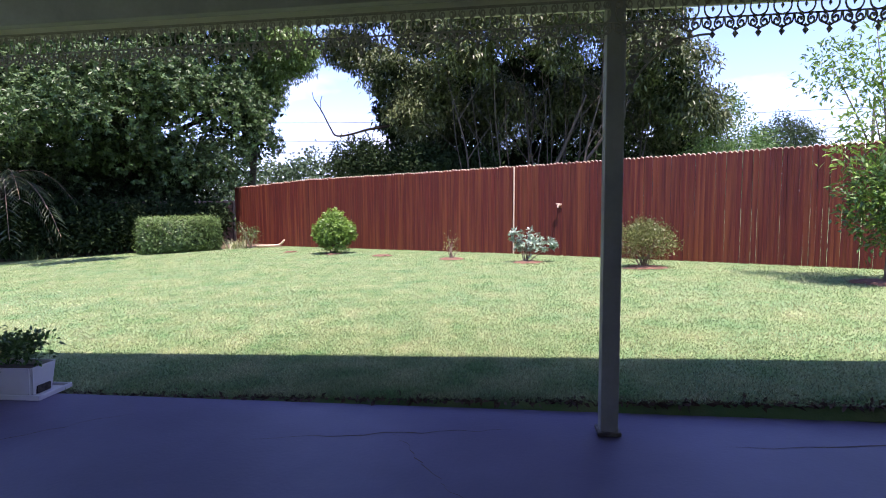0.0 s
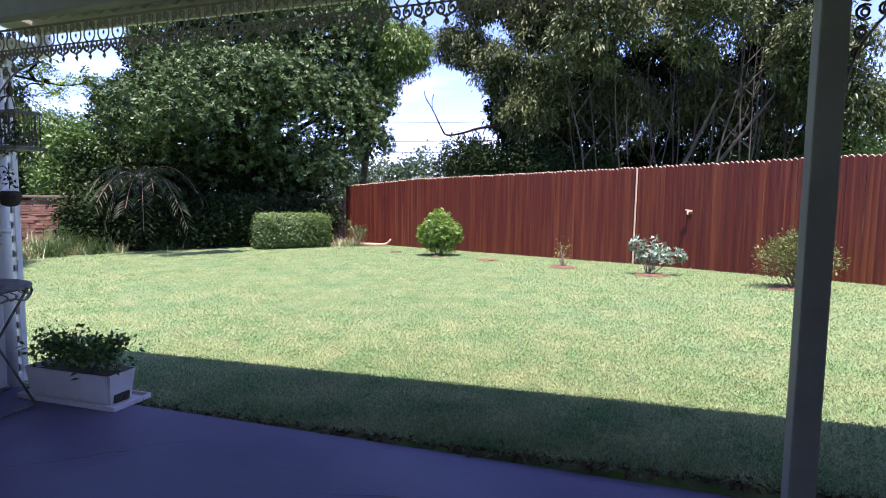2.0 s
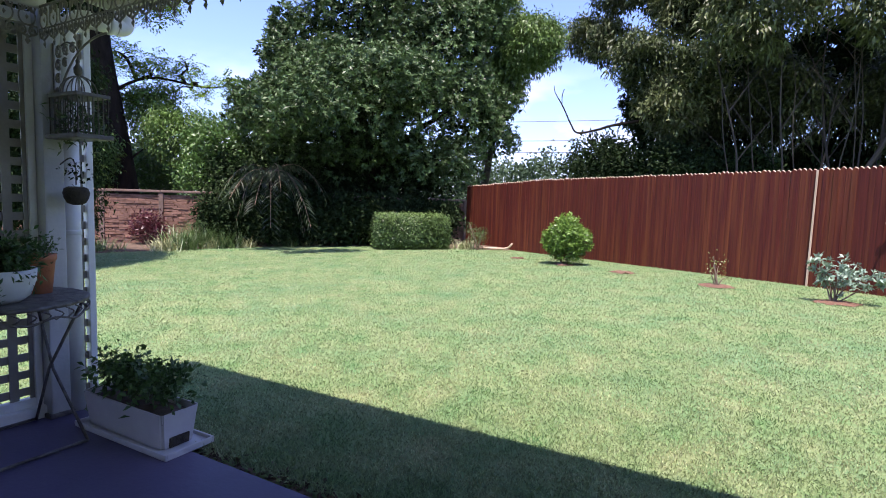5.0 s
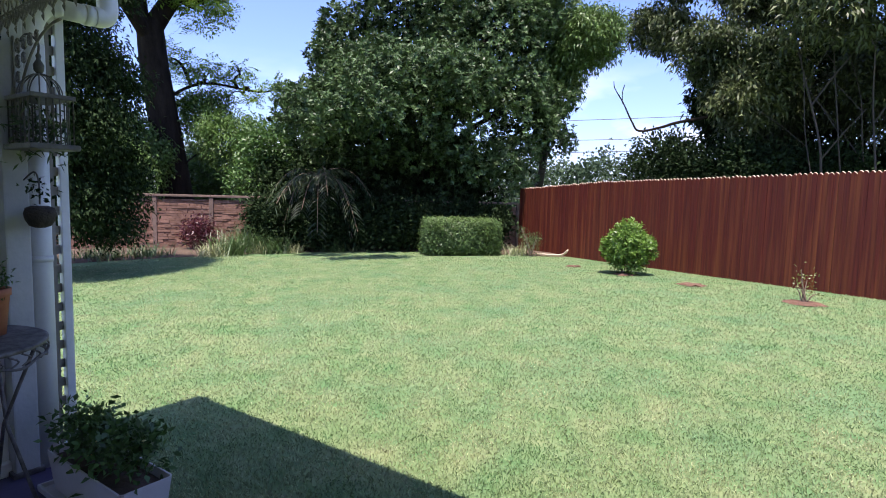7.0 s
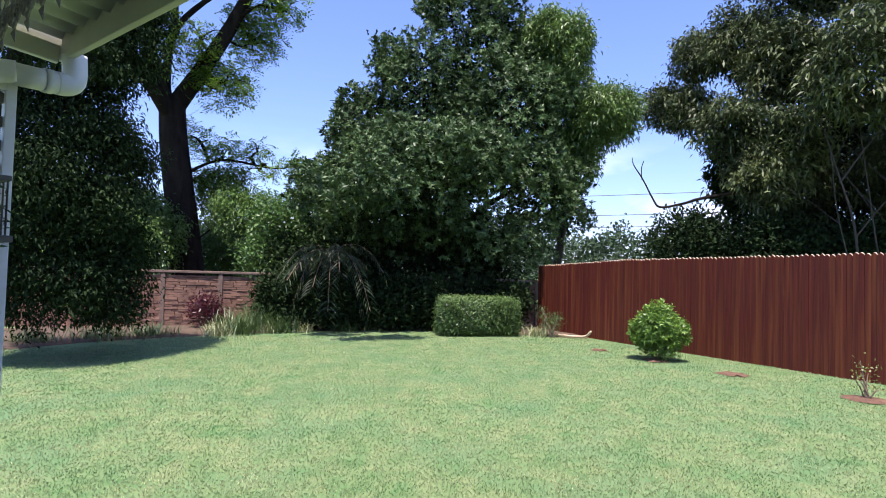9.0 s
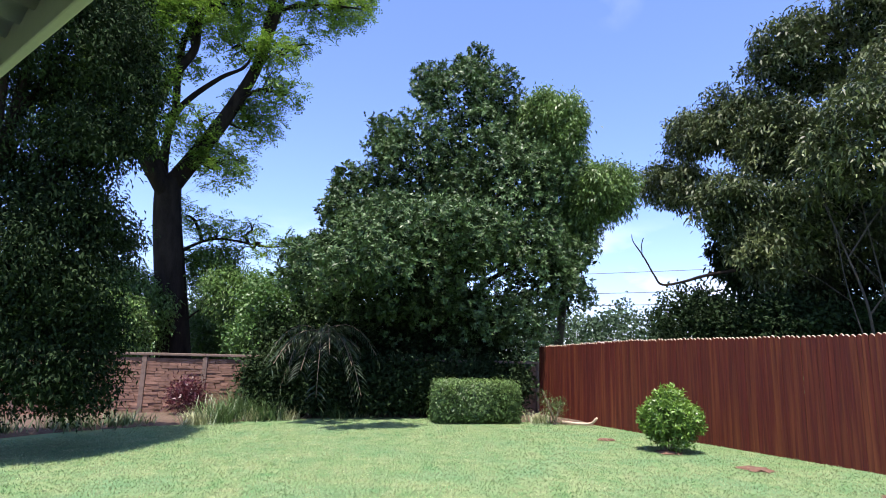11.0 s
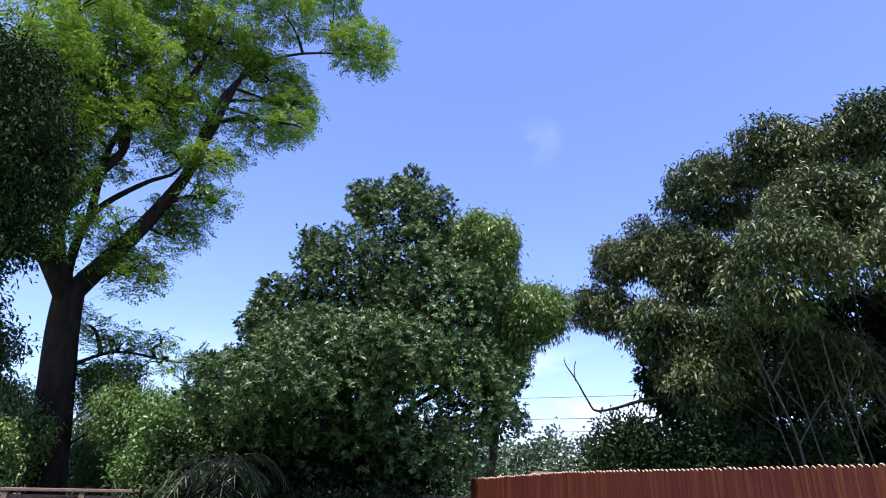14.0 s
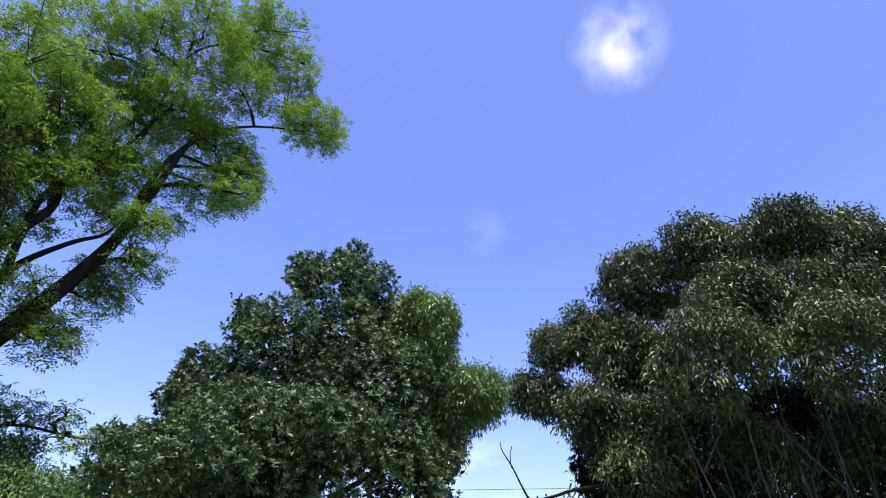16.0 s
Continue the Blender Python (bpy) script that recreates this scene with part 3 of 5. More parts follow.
def stone_wall():
    wall = tagged(new("garden_wall"), "reddish cast-stone garden wall of stacked panels between posts", "wall")
    yaw = math.degrees(math.atan2(-WALL_WAY.y, -WALL_WAY.x))
    start, step = Vector((-8.95, 17.95, 0)), 1.52
    meshes = [stone_panel(step - 0.1, 1.5, s) for s in (1, 2, 3)]
    post_bm = bmesh.new()
    box(post_bm, (0.12, 0.13, 1.6), (0, 0, 0.8), bevel=0.012)
    post_me = bpy.data.meshes.new("wall_post")
    post_bm.to_mesh(post_me)
    post_bm.free()
    post_me.materials.append(M_CAPPING)
    cap_bm = bmesh.new()
    box(cap_bm, (step, 0.17, 0.07), (0, 0, 0), bevel=0.015)
    cap_me = bpy.data.meshes.new("capping")
    cap_bm.to_mesh(cap_me)
    cap_bm.free()
    cap_me.materials.append(M_CAPPING)
    for k in range(16):
        p = start + WALL_WAY * (step * k)
        q = start + WALL_WAY * (step * (k + 1))
        m = (p + q) / 2
        z = -0.36
        ob = new("wall_post", post_me)
        ob.parent, ob.matrix_basis = wall, pose(p.x, p.y, z, 0, 0, yaw)
        ob = new("panel", meshes[k % 3])
        ob.parent, ob.matrix_basis = wall, pose(q.x - WALL_WAY.x * 0.05, q.y - WALL_WAY.y * 0.05, z, 0, 0, yaw)
        ob = new("capping", cap_me)
        ob.parent, ob.matrix_basis = wall, pose(m.x, m.y, z + 1.6, 0, 0, yaw)


stone_wall()

# ---- verandah ----
def verandah_post(name, at, size, height, label, paint=None):
    th = thing(name, label, "post", "verandah posts")
    bm = bmesh.new()
    box(bm, (size, size, height), (at[0], at[1], height / 2), bevel=0.008)
    part("shaft", bm, paint or M_POST, th)
    bm = bmesh.new()
    box(bm, (size + 0.03, size + 0.03, 0.025), (at[0], at[1], 0.0135), bevel=0.006)
    part("base_plate", bm, M_IRON, th)
    return th


verandah_post("verandah_post", (0.624, 2.862), 0.095, 2.31, "dark grey-green painted square verandah post on the slab", M_BEAM)
verandah_post("verandah_post", (-4.0, 3.09), 0.105, 2.31, "pale painted square verandah post beside the lattice")
verandah_post("verandah_post", (5.2, 2.64), 0.095, 2.31, "pale painted square verandah post on the slab")


def verandah_roof():
    roof = tagged(new("verandah_roof"), "white verandah roof of corrugated sheeting with fascia and beams", "roof", kind="structure")
    roof.matrix_basis = pose(-4.0, 3.515, 0, 0, 0, -1.2) @ pose(4.0, -3.49, 0)
    # corrugated sheet, falling to the eave
    x0, x1, y0, y1 = -4.02, 9.6, -1.6, 3.475
    n = int((x1 - x0) / 0.0127)
    xs = np.linspace(x0, x1, n)
    wave = 0.014 * np.sin(xs * 2 * np.pi / 0.125)
    rows = []
    for y, z in ((y0, 2.97), (y1, 2.52)):
        rows += [np.stack([xs, np.full(n, y), z + wave], -1), np.stack([xs, np.full(n, y), z + wave + 0.004], -1)]
    v = np.concatenate(rows)
    i = np.arange(n - 1)
    f = [np.stack([i, i + 2 * n, i + 2 * n + 1, i + 1], -1), np.stack([i + n, i + n + 1, i + 3 * n + 1, i + 3 * n], -1),
         np.stack([i, i + 1, i + n + 1, i + n], -1), np.stack([i + 2 * n, i + 3 * n, i + 3 * n + 1, i + 2 * n + 1], -1)]
    raw_mesh("roof_sheet", v, np.concatenate(f), M_SHEET, roof, "white corrugated sheeting", True)
    def bar(name, size, at, material, rx=0.0, label="", bevel=0.006):
        bm = bmesh.new()
        box(bm, size, at, 0, rx, 0, bevel)
        return part(name, bm, material, roof, label)
    bm = bmesh.new()
    box(bm, (13.4, 0.075, 0.17), (2.66, 2.7, 2.375), -2.82 + 1.2, 0, 0, 0.006)
    part("front_beam", bm, M_BEAM, roof, "dark grey front beam")
    bar("fascia", (13.7, 0.03, 0.15), (2.8, 3.485, 2.49), M_FASCIA, 0, "pale khaki eave fascia")
    bar("end_fascia", (0.03, 5.06, 0.14), (-4.04, 0.95, 2.7), M_FASCIA, -5.15, "pale khaki end fascia")
    bar("end_beam", (0.06, 4.5, 0.1), (-3.96, 0.8, 2.33), M_WHITE, 0, "white end beam")
    for k in range(9):
        bar("rafter", (0.05, 4.0, 0.1), (-2.4 + 1.5 * k, 0.3, 2.71), M_BEAM, -5.15)
    for y, z in ((1.9, 2.615), (0.4, 2.75)):
        bar("purlin", (13.6, 0.045, 0.05), (2.72, y, z), M_WHITE, 0)


verandah_roof()


def gutter_and_pipe():
    th = thing("downpipe", "white round downpipe with an elbow below the eave corner", "downpipe")
    def run(name, pts, r):
        part(name, tube(bmesh.new(), pts, r, 18), M_WHITE, th)
    run("pipe", [(-4.0, 3.2, 2.1), (-4.0, 3.2, 0.0)], 0.047)
    run("bend", curve_points([(-4.0, 3.2, 2.09), (-4.0, 3.2, 2.2), (-3.99, 3.25, 2.285), (-3.97, 3.32, 2.3)], 5), 0.047)
    run("arm", [(-3.98, 3.31, 2.295), (-3.985, 3.48, 2.3)], 0.047)
    run("elbow", curve_points([(-3.985, 3.47, 2.3), (-3.985, 3.52, 2.308), (-3.985, 3.54, 2.345), (-3.985, 3.535, 2.44)], 5), 0.05)
    run("collar", [(-3.983, 3.42, 2.298), (-3.984, 3.455, 2.299)], 0.052)
    run("bracket", [(-4.0, 3.2, 1.05), (-4.0, 3.2, 1.08)], 0.051)


gutter_and_pipe()


def lattice_panel(name, y0, y1, z0, z1, x, label):
    """A white lattice of crossed laths in a frame, standing across the end of the verandah."""
    th = thing(name, label, "lattice")
    for a, b, size in (((y0 + y1) / 2, z0 + 0.03, (0.045, y1 - y0, 0.06)), ((y0 + y1) / 2, z1 - 0.03, (0.045, y1 - y0, 0.06))):
        bm = bmesh.new()
        box(bm, size, (x, a, b), bevel=0.005)
        part("frame_rail", bm, M_WHITE, th)
    for y in (y0 + 0.02, y1 - 0.02):
        bm = bmesh.new()
        box(bm, (0.05, 0.04, z1 - z0), (x, y, (z0 + z1) / 2), bevel=0.005)
        part("frame_stile", bm, M_WHITE, th)
    pitch, lath = 0.1, 0.045
    for side in (0, 1):
        count = int(((y1 - y0) if side == 0 else (z1 - z0)) / pitch)
        for k in range(1, count + 1):
            bm = bmesh.new()
            if side == 0:
                y = y0 + pitch * k
                if y > y1 - 0.03:
                    continue
                box(bm, (0.008, lath, z1 - z0 - 0.03), (x + 0.005, y, (z0 + z1) / 2))
            else:
                z = z0 + pitch * k
                if z > z1 - 0.05:
                    continue
                box(bm, (0.008, y1 - y0 - 0.02, lath), (x - 0.005, (y0 + y1) / 2, z))
            part("lath", bm, M_LATTICE_SHADED, th)
    return th


lattice_panel("lattice_screen", 1.5, 3.04, 0.06, 2.27, -4.06, "white wooden lattice screen at the end of the verandah")
lattice_panel("lattice_strip", 3.16, 3.345, 0.0, 2.29, -4.05, "narrow white wooden lattice strip beside the downpipe")


def kick_board():
    bm = bmesh.new()
    box(bm, (0.06, 1.6, 0.07), (-4.03, 2.25, 0.035), bevel=0.006)
    tagged(part("trim", bm, M_WHITE, None, "white painted kerb board below the lattice"), category="trim", kind="structure")


kick_board()


def house():
    bm = bmesh.new()
    box(bm, (13.6, 0.25, 3.1), (2.6, -1.73, 1.55))
    tagged(part("wall_south", bm, M_HOUSE, None, "plain pale plaster house wall"), category="wall", kind="structure")


house()


# ---- iron lace ----
def spiral(cx, cz, r, turns, start, hand):
    return [(cx + hand * r * (1 - 0.75 * t) * math.cos(start + turns * 2 * math.pi * t), 0, cz + r * (1 - 0.75 * t) * math.sin(start + turns * 2 * math.pi * t)) for t in (k / 13 for k in range(14))]


def lace_mesh():
    bm = bmesh.new()
    p = 0.106
    for s in (-1, 1):
        tube(bm, spiral(s * 0.027, -0.02, 0.021, 1.35, 1.6, s), [0.0042] * 10 + [0.005] * 4, 5)
        tube(bm, spiral(s * 0.026, -0.112, 0.021, 1.3, 1.5, s), [0.005] * 10 + [0.006] * 4, 5)
        tube(bm, [(s * (0.004 + 0.036 * math.sin(a)), 0, -0.055 - 0.034 * math.cos(a)) for a in (math.pi * k / 9 for k in range(10))], 0.0042, 5)
        tube(bm, curve_points([(s * 0.05, 0, -0.09), (s * 0.045, 0, -0.118), (s * 0.02, 0, -0.128), (0, 0, -0.138)], 4), 0.004, 5)
    tube(bm, [(-p / 2, 0, -0.089), (p / 2, 0, -0.089)], 0.0038, 5)
    tube(bm, [(-p / 2, 0, 0), (p / 2, 0, 0)], 0.006, 5)
    for z, r, up in ((-0.15, 0.015, 0.016), (-0.132, 0.011, 0.01), (-0.056, 0.009, 0.012)):
        q = [bm.verts.new(c) for c in ((r, 0, z), (0, 0.004, z + up), (-r, 0, z), (0, 0.004, z - up), (0, -0.006, z), (0, 0.006, z))]
        for k in range(4):
            bm.faces.new((q[k], q[(k + 1) % 4], q[4]))
            bm.faces.new((q[(k + 1) % 4], q[k], q[5]))
    me = bpy.data.meshes.new("lace_unit")
    bm.to_mesh(me)
    bm.free()
    me.materials.append(M_LACE)
    return me


def iron_lace():
    me = lace_mesh()
    val = tagged(new("lace_valance"), "scrolled cast-iron lace valance hanging below the verandah beam", "valance")
    for k in range(88):
        x = -3.9 + 0.106 * k
        ob = new("lace_unit", me)
        ob.parent, ob.matrix_basis = val, pose(x, 2.845 - 0.0493 * x, 2.285, 0, 0, -2.82) @ Matrix.Diagonal((1, 1, 1.32, 1))
    end = tagged(new("lace_valance"), "scrolled cast-iron lace valance across the end of the verandah", "valance")
    for k in range(12):
        ob = new("lace_unit", me)
        ob.parent, ob.matrix_basis = end, pose(-3.97, 2.99 - 0.106 * k, 2.3, 0, 0, 90) @ Matrix.Diagonal((1, 1, 1.32, 1))


iron_lace()


def lace_bracket(at, hand, span=0.42):
    """A quarter-round bracket of scrolls between post and beam."""
    th = thing("lace_bracket", "scrolled cast-iron corner bracket between post and beam", "bracket", "lace brackets")
    x, y, z = at
    arc = [(x + hand * span * (1 - math.cos(a)), y, z - span * (1 - math.sin(a))) for a in (math.pi / 2 * k / 12 for k in range(13))]
    part("rim", tube(bmesh.new(), arc, 0.006, 6), M_LACE, th)
    part("upright", tube(bmesh.new(), [(x, y, z), (x, y, z - span)], 0.006, 6), M_LACE, th)
    for u, w, r in ((0.05, 0.05, 0.034), (0.12, 0.045, 0.03), (0.19, 0.04, 0.028), (0.26, 0.032, 0.022), (0.045, 0.12, 0.03), (0.04, 0.19, 0.026), (0.03, 0.26, 0.02), (0.11, 0.11, 0.024)):
        for h in (-1, 1):
            pts = [(x + hand * u + px, y, z - w + pz) for px, _, pz in spiral(0, 0, r, 1.4, 0.8 if h > 0 else 3.9, h)]
            part("scroll", tube(bmesh.new(), pts, 0.0045, 5), M_LACE, th)


lace_bracket((0.679, 2.865, 2.11), 1)
lace_bracket((-3.94, 3.1, 2.11), 1, 0.5)


# ---- things on the verandah ----
def trough_planter():
    th = thing("planter", "white plastic trough planter with green herbs on a tray", "planter")
    cx, cy, L, W, H = -3.37, 3.195, 0.70, 0.225, 0.19
    tray = bmesh.new()
    box(tray, (L + 0.1, W + 0.06, 0.012), (cx + 0.025, cy, 0.006), bevel=0.004)
    for sx, sy, at in ((L + 0.1, 0.012, (cx + 0.025, cy - W / 2 - 0.025)), (L + 0.1, 0.012, (cx + 0.025, cy + W / 2 + 0.025)), (0.012, W + 0.038, (cx + 0.069 + L / 2, cy)), (0.012, W + 0.038, (cx - 0.019 - L / 2, cy))):
        box(tray, (sx, sy, 0.022), (*at, 0.021), bevel=0.003)
    part("tray", tray, M_PLASTIC, th, "shallow white drip tray")
    bm = bmesh.new()
    z0 = 0.0125
    def ring(l, w, z):
        return [bm.verts.new((cx + sx * l / 2, cy + sy * w / 2, z)) for sx, sy in ((-1, -1), (1, -1), (1, 1), (-1, 1))]
    rings = [ring(L - 0.05, W - 0.04, z0), ring(L, W, z0 + H), ring(L - 0.016, W - 0.016, z0 + H), ring(L - 0.03, W - 0.03, z0 + H - 0.05)]
    bm.faces.new(rings[0][::-1])
    for a, b in zip(rings, rings[1:]):
        for k in range(4):
            bm.faces.new((a[k], a[(k + 1) % 4], b[(k + 1) % 4], b[k]))
    bmesh.ops.bevel(bm, geom=[e for e in bm.edges if abs(e.verts[0].co.z - e.verts[1].co.z) > 0.1], offset=0.015, segments=3, affect="EDGES")
    part("trough", bm, M_PLASTIC, th)
    # Solid dark plate: the drain hole's shade is put into its colour.
    bm = bmesh.new()
    box(bm, (0.012, 0.11, 0.052), (cx + L / 2 - 0.0165, cy, z0 + 0.03), 0, 0, 7)
    part("drain_slot", bm, M_COIR, th, "dark plate for the shaded drain opening")
    bm = bmesh.new()
    box(bm, (L - 0.035, W - 0.035, 0.02), (cx, cy, z0 + H - 0.045))
    part("soil", bm, M_SOIL, th)
    for k in range(6):
        v = crown_arrays([(cx - 0.27 + 0.105 * k, cy + (0.02 if k % 2 else -0.02), 0.25 + 0.02 * (k % 3), 0.1)], 300, 5, 0.045, 0.022, "loose", 21 + k, 0.5, 0.3, 0.2)
        tagged(leaves_object("herb", v, L_SHRUB, th, "leafy green herb"), kind="stuff")
    rng = random.Random(6)
    for k in range(9):
        x, y = cx - 0.29 + 0.068 * k, cy + rng.uniform(-.05, .05)
        top = Vector((x + rng.uniform(-.05, .05), y + rng.uniform(-.05, .05), rng.uniform(0.3, 0.42)))
        stem = part("stem", tube(bmesh.new(), [(x, y, 0.2), top], 0.0025, 5), L_SHRUB, th)
        v = crown_arrays([(*(Vector((x, y, 0.2)).lerp(top, f)), 0.03) for f in (0.55, 0.8, 1.0)], 36, 3, 0.034, 0.014, "loose", 40 + k, 0.5)
        leaves_object("leaves", v, L_SHRUB, stem)
    for x, y, z in ((cx - 0.28, cy, 0.36), (cx + 0.05, cy - 0.05, 0.33), (cx + 0.22, cy + 0.05, 0.34), (cx + 0.02, cy - 0.08, 0.27)):
        bm = bmesh.new()
        for k in range(7):
            a = k * 0.9
            box(bm, (0.016, 0.01, 0.003), (x + 0.008 * math.cos(a), y + 0.008 * math.sin(a), z), math.degrees(a), 0, 15)
        part("flower", bm, M_YELLOW, th, "pale yellow flower")


M_YELLOW = mat("petal", (0.6, 0.52, 0.12), (0.75, 0.7, 0.35), 0.6, 20)
trough_planter()


def plant_table():
    th = thing("plant_table", "worn folding iron garden table with crossed legs", "table")
    cx, cy, z, r = -3.74, 2.74, 0.745, 0.36
    bm = bmesh.new()
    lathe(bm, [(r - 0.02, 0), (r, 0.006), (r, 0.02), (r - 0.012, 0.024)], (cx, cy, z), 40)
    part("tabletop", bm, M_IRON, th)
    part("rim", tube(bmesh.new(), [(cx + (r - .01) * math.cos(a), cy + (r - .01) * math.sin(a), z - 0.05 + 0.012 * math.sin(9 * a)) for a in (2 * math.pi * k / 72 for k in range(73))], 0.006, 6), M_IRON, th)
    for k in range(36):
        a = 2 * math.pi * k / 36
        b = a + 0.1
        part("scroll", tube(bmesh.new(), curve_points([(cx + r * .97 * math.cos(a), cy + r * .97 * math.sin(a), z), (cx + r * 1.0 * math.cos(b), cy + r * 1.0 * math.sin(b), z - 0.025), (cx + r * .97 * math.cos(a), cy + r * .97 * math.sin(a), z - 0.05)], 3), 0.004, 5), M_IRON, th)
    for s in (-1, 1):
        for e in (-1, 1):
            part("leg", tube(bmesh.new(), [(cx + 0.24 * s, cy + 0.24 * e, z), (cx - 0.02 * s, cy + 0.2 * e, 0.36), (cx - 0.26 * s, cy + 0.24 * e, 0.008)], 0.008, 6), M_IRON, th)
        part("crossbar", tube(bmesh.new(), [(cx + 0.26 * s, cy - 0.24, 0.012), (cx + 0.26 * s, cy + 0.24, 0.012)], 0.008, 6), M_IRON, th)
    return cx, cy, z + 0.024


TX, TY, TZ = plant_table()


def potted(name, label, at, profile, pot, soil_z, soil_r, lobes, leaf, seed, length, count):
    th = thing(name, label, "plant pot")
    part("pot", lathe(bmesh.new(), profile, at), pot, th)
    part("soil", lathe(bmesh.new(), [(soil_r, soil_z), (soil_r * 0.9, soil_z + 0.012)], at, 20), M_SOIL, th)
    v = crown_arrays([(at[0] + x, at[1] + y, at[2] + z, r) for x, y, z, r in lobes], count, 5, length, length * 0.35, "loose", seed, 0.5, 0.3)
    leaves_object("foliage", v, leaf, th)


potted("flower_pot", "round pale glazed pot of leafy herbs on the table", (TX + 0.1, TY - 0.06, TZ), [(0.08, 0), (0.12, 0.03), (0.145, 0.1), (0.15, 0.16), (0.138, 0.16), (0.132, 0.13)], M_GLAZE, 0.128, 0.131,
       [(0, 0, 0.21, 0.1), (0.06, 0.03, 0.19, 0.07), (-0.06, 0, 0.21, 0.08)], L_SHRUB, 31, 0.04, 420)
potted("flower_pot", "tall terracotta flower pot on the table", (TX - 0.03, TY + 0.18, TZ), [(0.048, 0), (0.066, 0.17), (0.073, 0.175), (0.073, 0.205), (0.062, 0.205), (0.06, 0.18)], M_TERRA, 0.178, 0.061,
       [(0, 0, 0.24, 0.045)], L_SHRUB, 32, 0.03, 60)
potted("flower_pot", "squat pale bowl of succulents on the table", (TX + 0.2, TY - 0.2, TZ), [(0.04, 0), (0.075, 0.02), (0.085, 0.055), (0.075, 0.055), (0.07, 0.045)], M_GLAZE, 0.043, 0.07,
       [(0, 0, 0.06, 0.05)], L_PALE, 33, 0.03, 60)


def hanging_pot():
    x, y, z = -3.83, 3.14, 1.29
    th = thing("hanging_pot", "round dark coir ball pot hanging on the post", "plant pot")
    part("ball", lathe(bmesh.new(), [(0.02, -0.06), (0.045, -0.05), (0.06, -0.022), (0.066, 0.006), (0.058, 0.032), (0.036, 0.042)], (x, y, z), 24), M_COIR, th)
    part("hook", tube(bmesh.new(), curve_points([(x - 0.122, y - 0.02, z + 0.16), (x - 0.05, y, z + 0.2), (x, y, z + 0.15), (x, y, z + 0.05)], 5), 0.004, 6), M_IRON, th)
    v = crown_arrays([(x - 0.02, y, z + 0.13, 0.025), (x + 0.03, y, z + 0.12, 0.018)], 16, 4, 0.03, 0.014, "loose", 34, 0.5)
    tagged(leaves_object("sprig", v, L_DARK_SHADED, th), kind="stuff")


hanging_pot()


def birdcage():
    """A decorative wire cage with a domed top and a tray."""
    x, y, z = -3.78, 3.14, 1.6
    th = thing("birdcage", "ornamental domed wire birdcage planter hanging at the post", "birdcage")
    w, d, h = 0.27, 0.16, 0.2
    bm = bmesh.new()
    box(bm, (w + 0.04, d + 0.04, 0.025), (x, y, z), bevel=0.005)
    part("tray", bm, M_FIN, th)
    bm = bmesh.new()
    box(bm, (w + 0.02, d + 0.02, 0.02), (x, y, z + h + 0.02), bevel=0.004)
    part("top_band", bm, M_FIN, th)
    for k in range(7):
        u = -0.5 + k / 6
        for px, py in ((x + u * w, y - d / 2), (x + u * w, y + d / 2), (x - w / 2, y + u * d), (x + w / 2, y + u * d)):
            part("bar", tube(bmesh.new(), [(px, py, z + 0.01), (px, py, z + h + 0.015)], 0.0035, 5), M_FIN, th)
    for k in range(12):
        a = 2 * math.pi * k / 12
        part("dome_wire", tube(bmesh.new(), [(x + 0.125 * math.cos(b) * math.cos(a), y + 0.08 * math.cos(b) * math.sin(a), z + h + 0.03 + 0.1 * math.sin(b)) for b in (math.pi / 2 * j / 6 for j in range(7))], 0.003, 5), M_FIN, th)
    part("finial", lathe(bmesh.new(), [(0.006, 0), (0.02, 0.02), (0.022, 0.045), (0.008, 0.07), (0.012, 0.085), (0.004, 0.1)], (x, y, z + h + 0.125), 14), M_FIN, th)
    part("hook", tube(bmesh.new(), curve_points([(x, y, z + h + 0.22), (x, y, z + h + 0.27), (x - 0.06, y - 0.02, z + h + 0.31), (x - 0.13, y - 0.03, z + h + 0.28)], 5), 0.005, 6), M_IRON, th)
    v = crown_arrays([(x - 0.03, y, z + 0.07, 0.06), (x + 0.05, y, z + 0.07, 0.05)], 90, 5, 0.05, 0.012, "loose", 35, 0.5)
    tagged(leaves_object("plant", v, L_STRAP, th), kind="stuff")


birdcage()


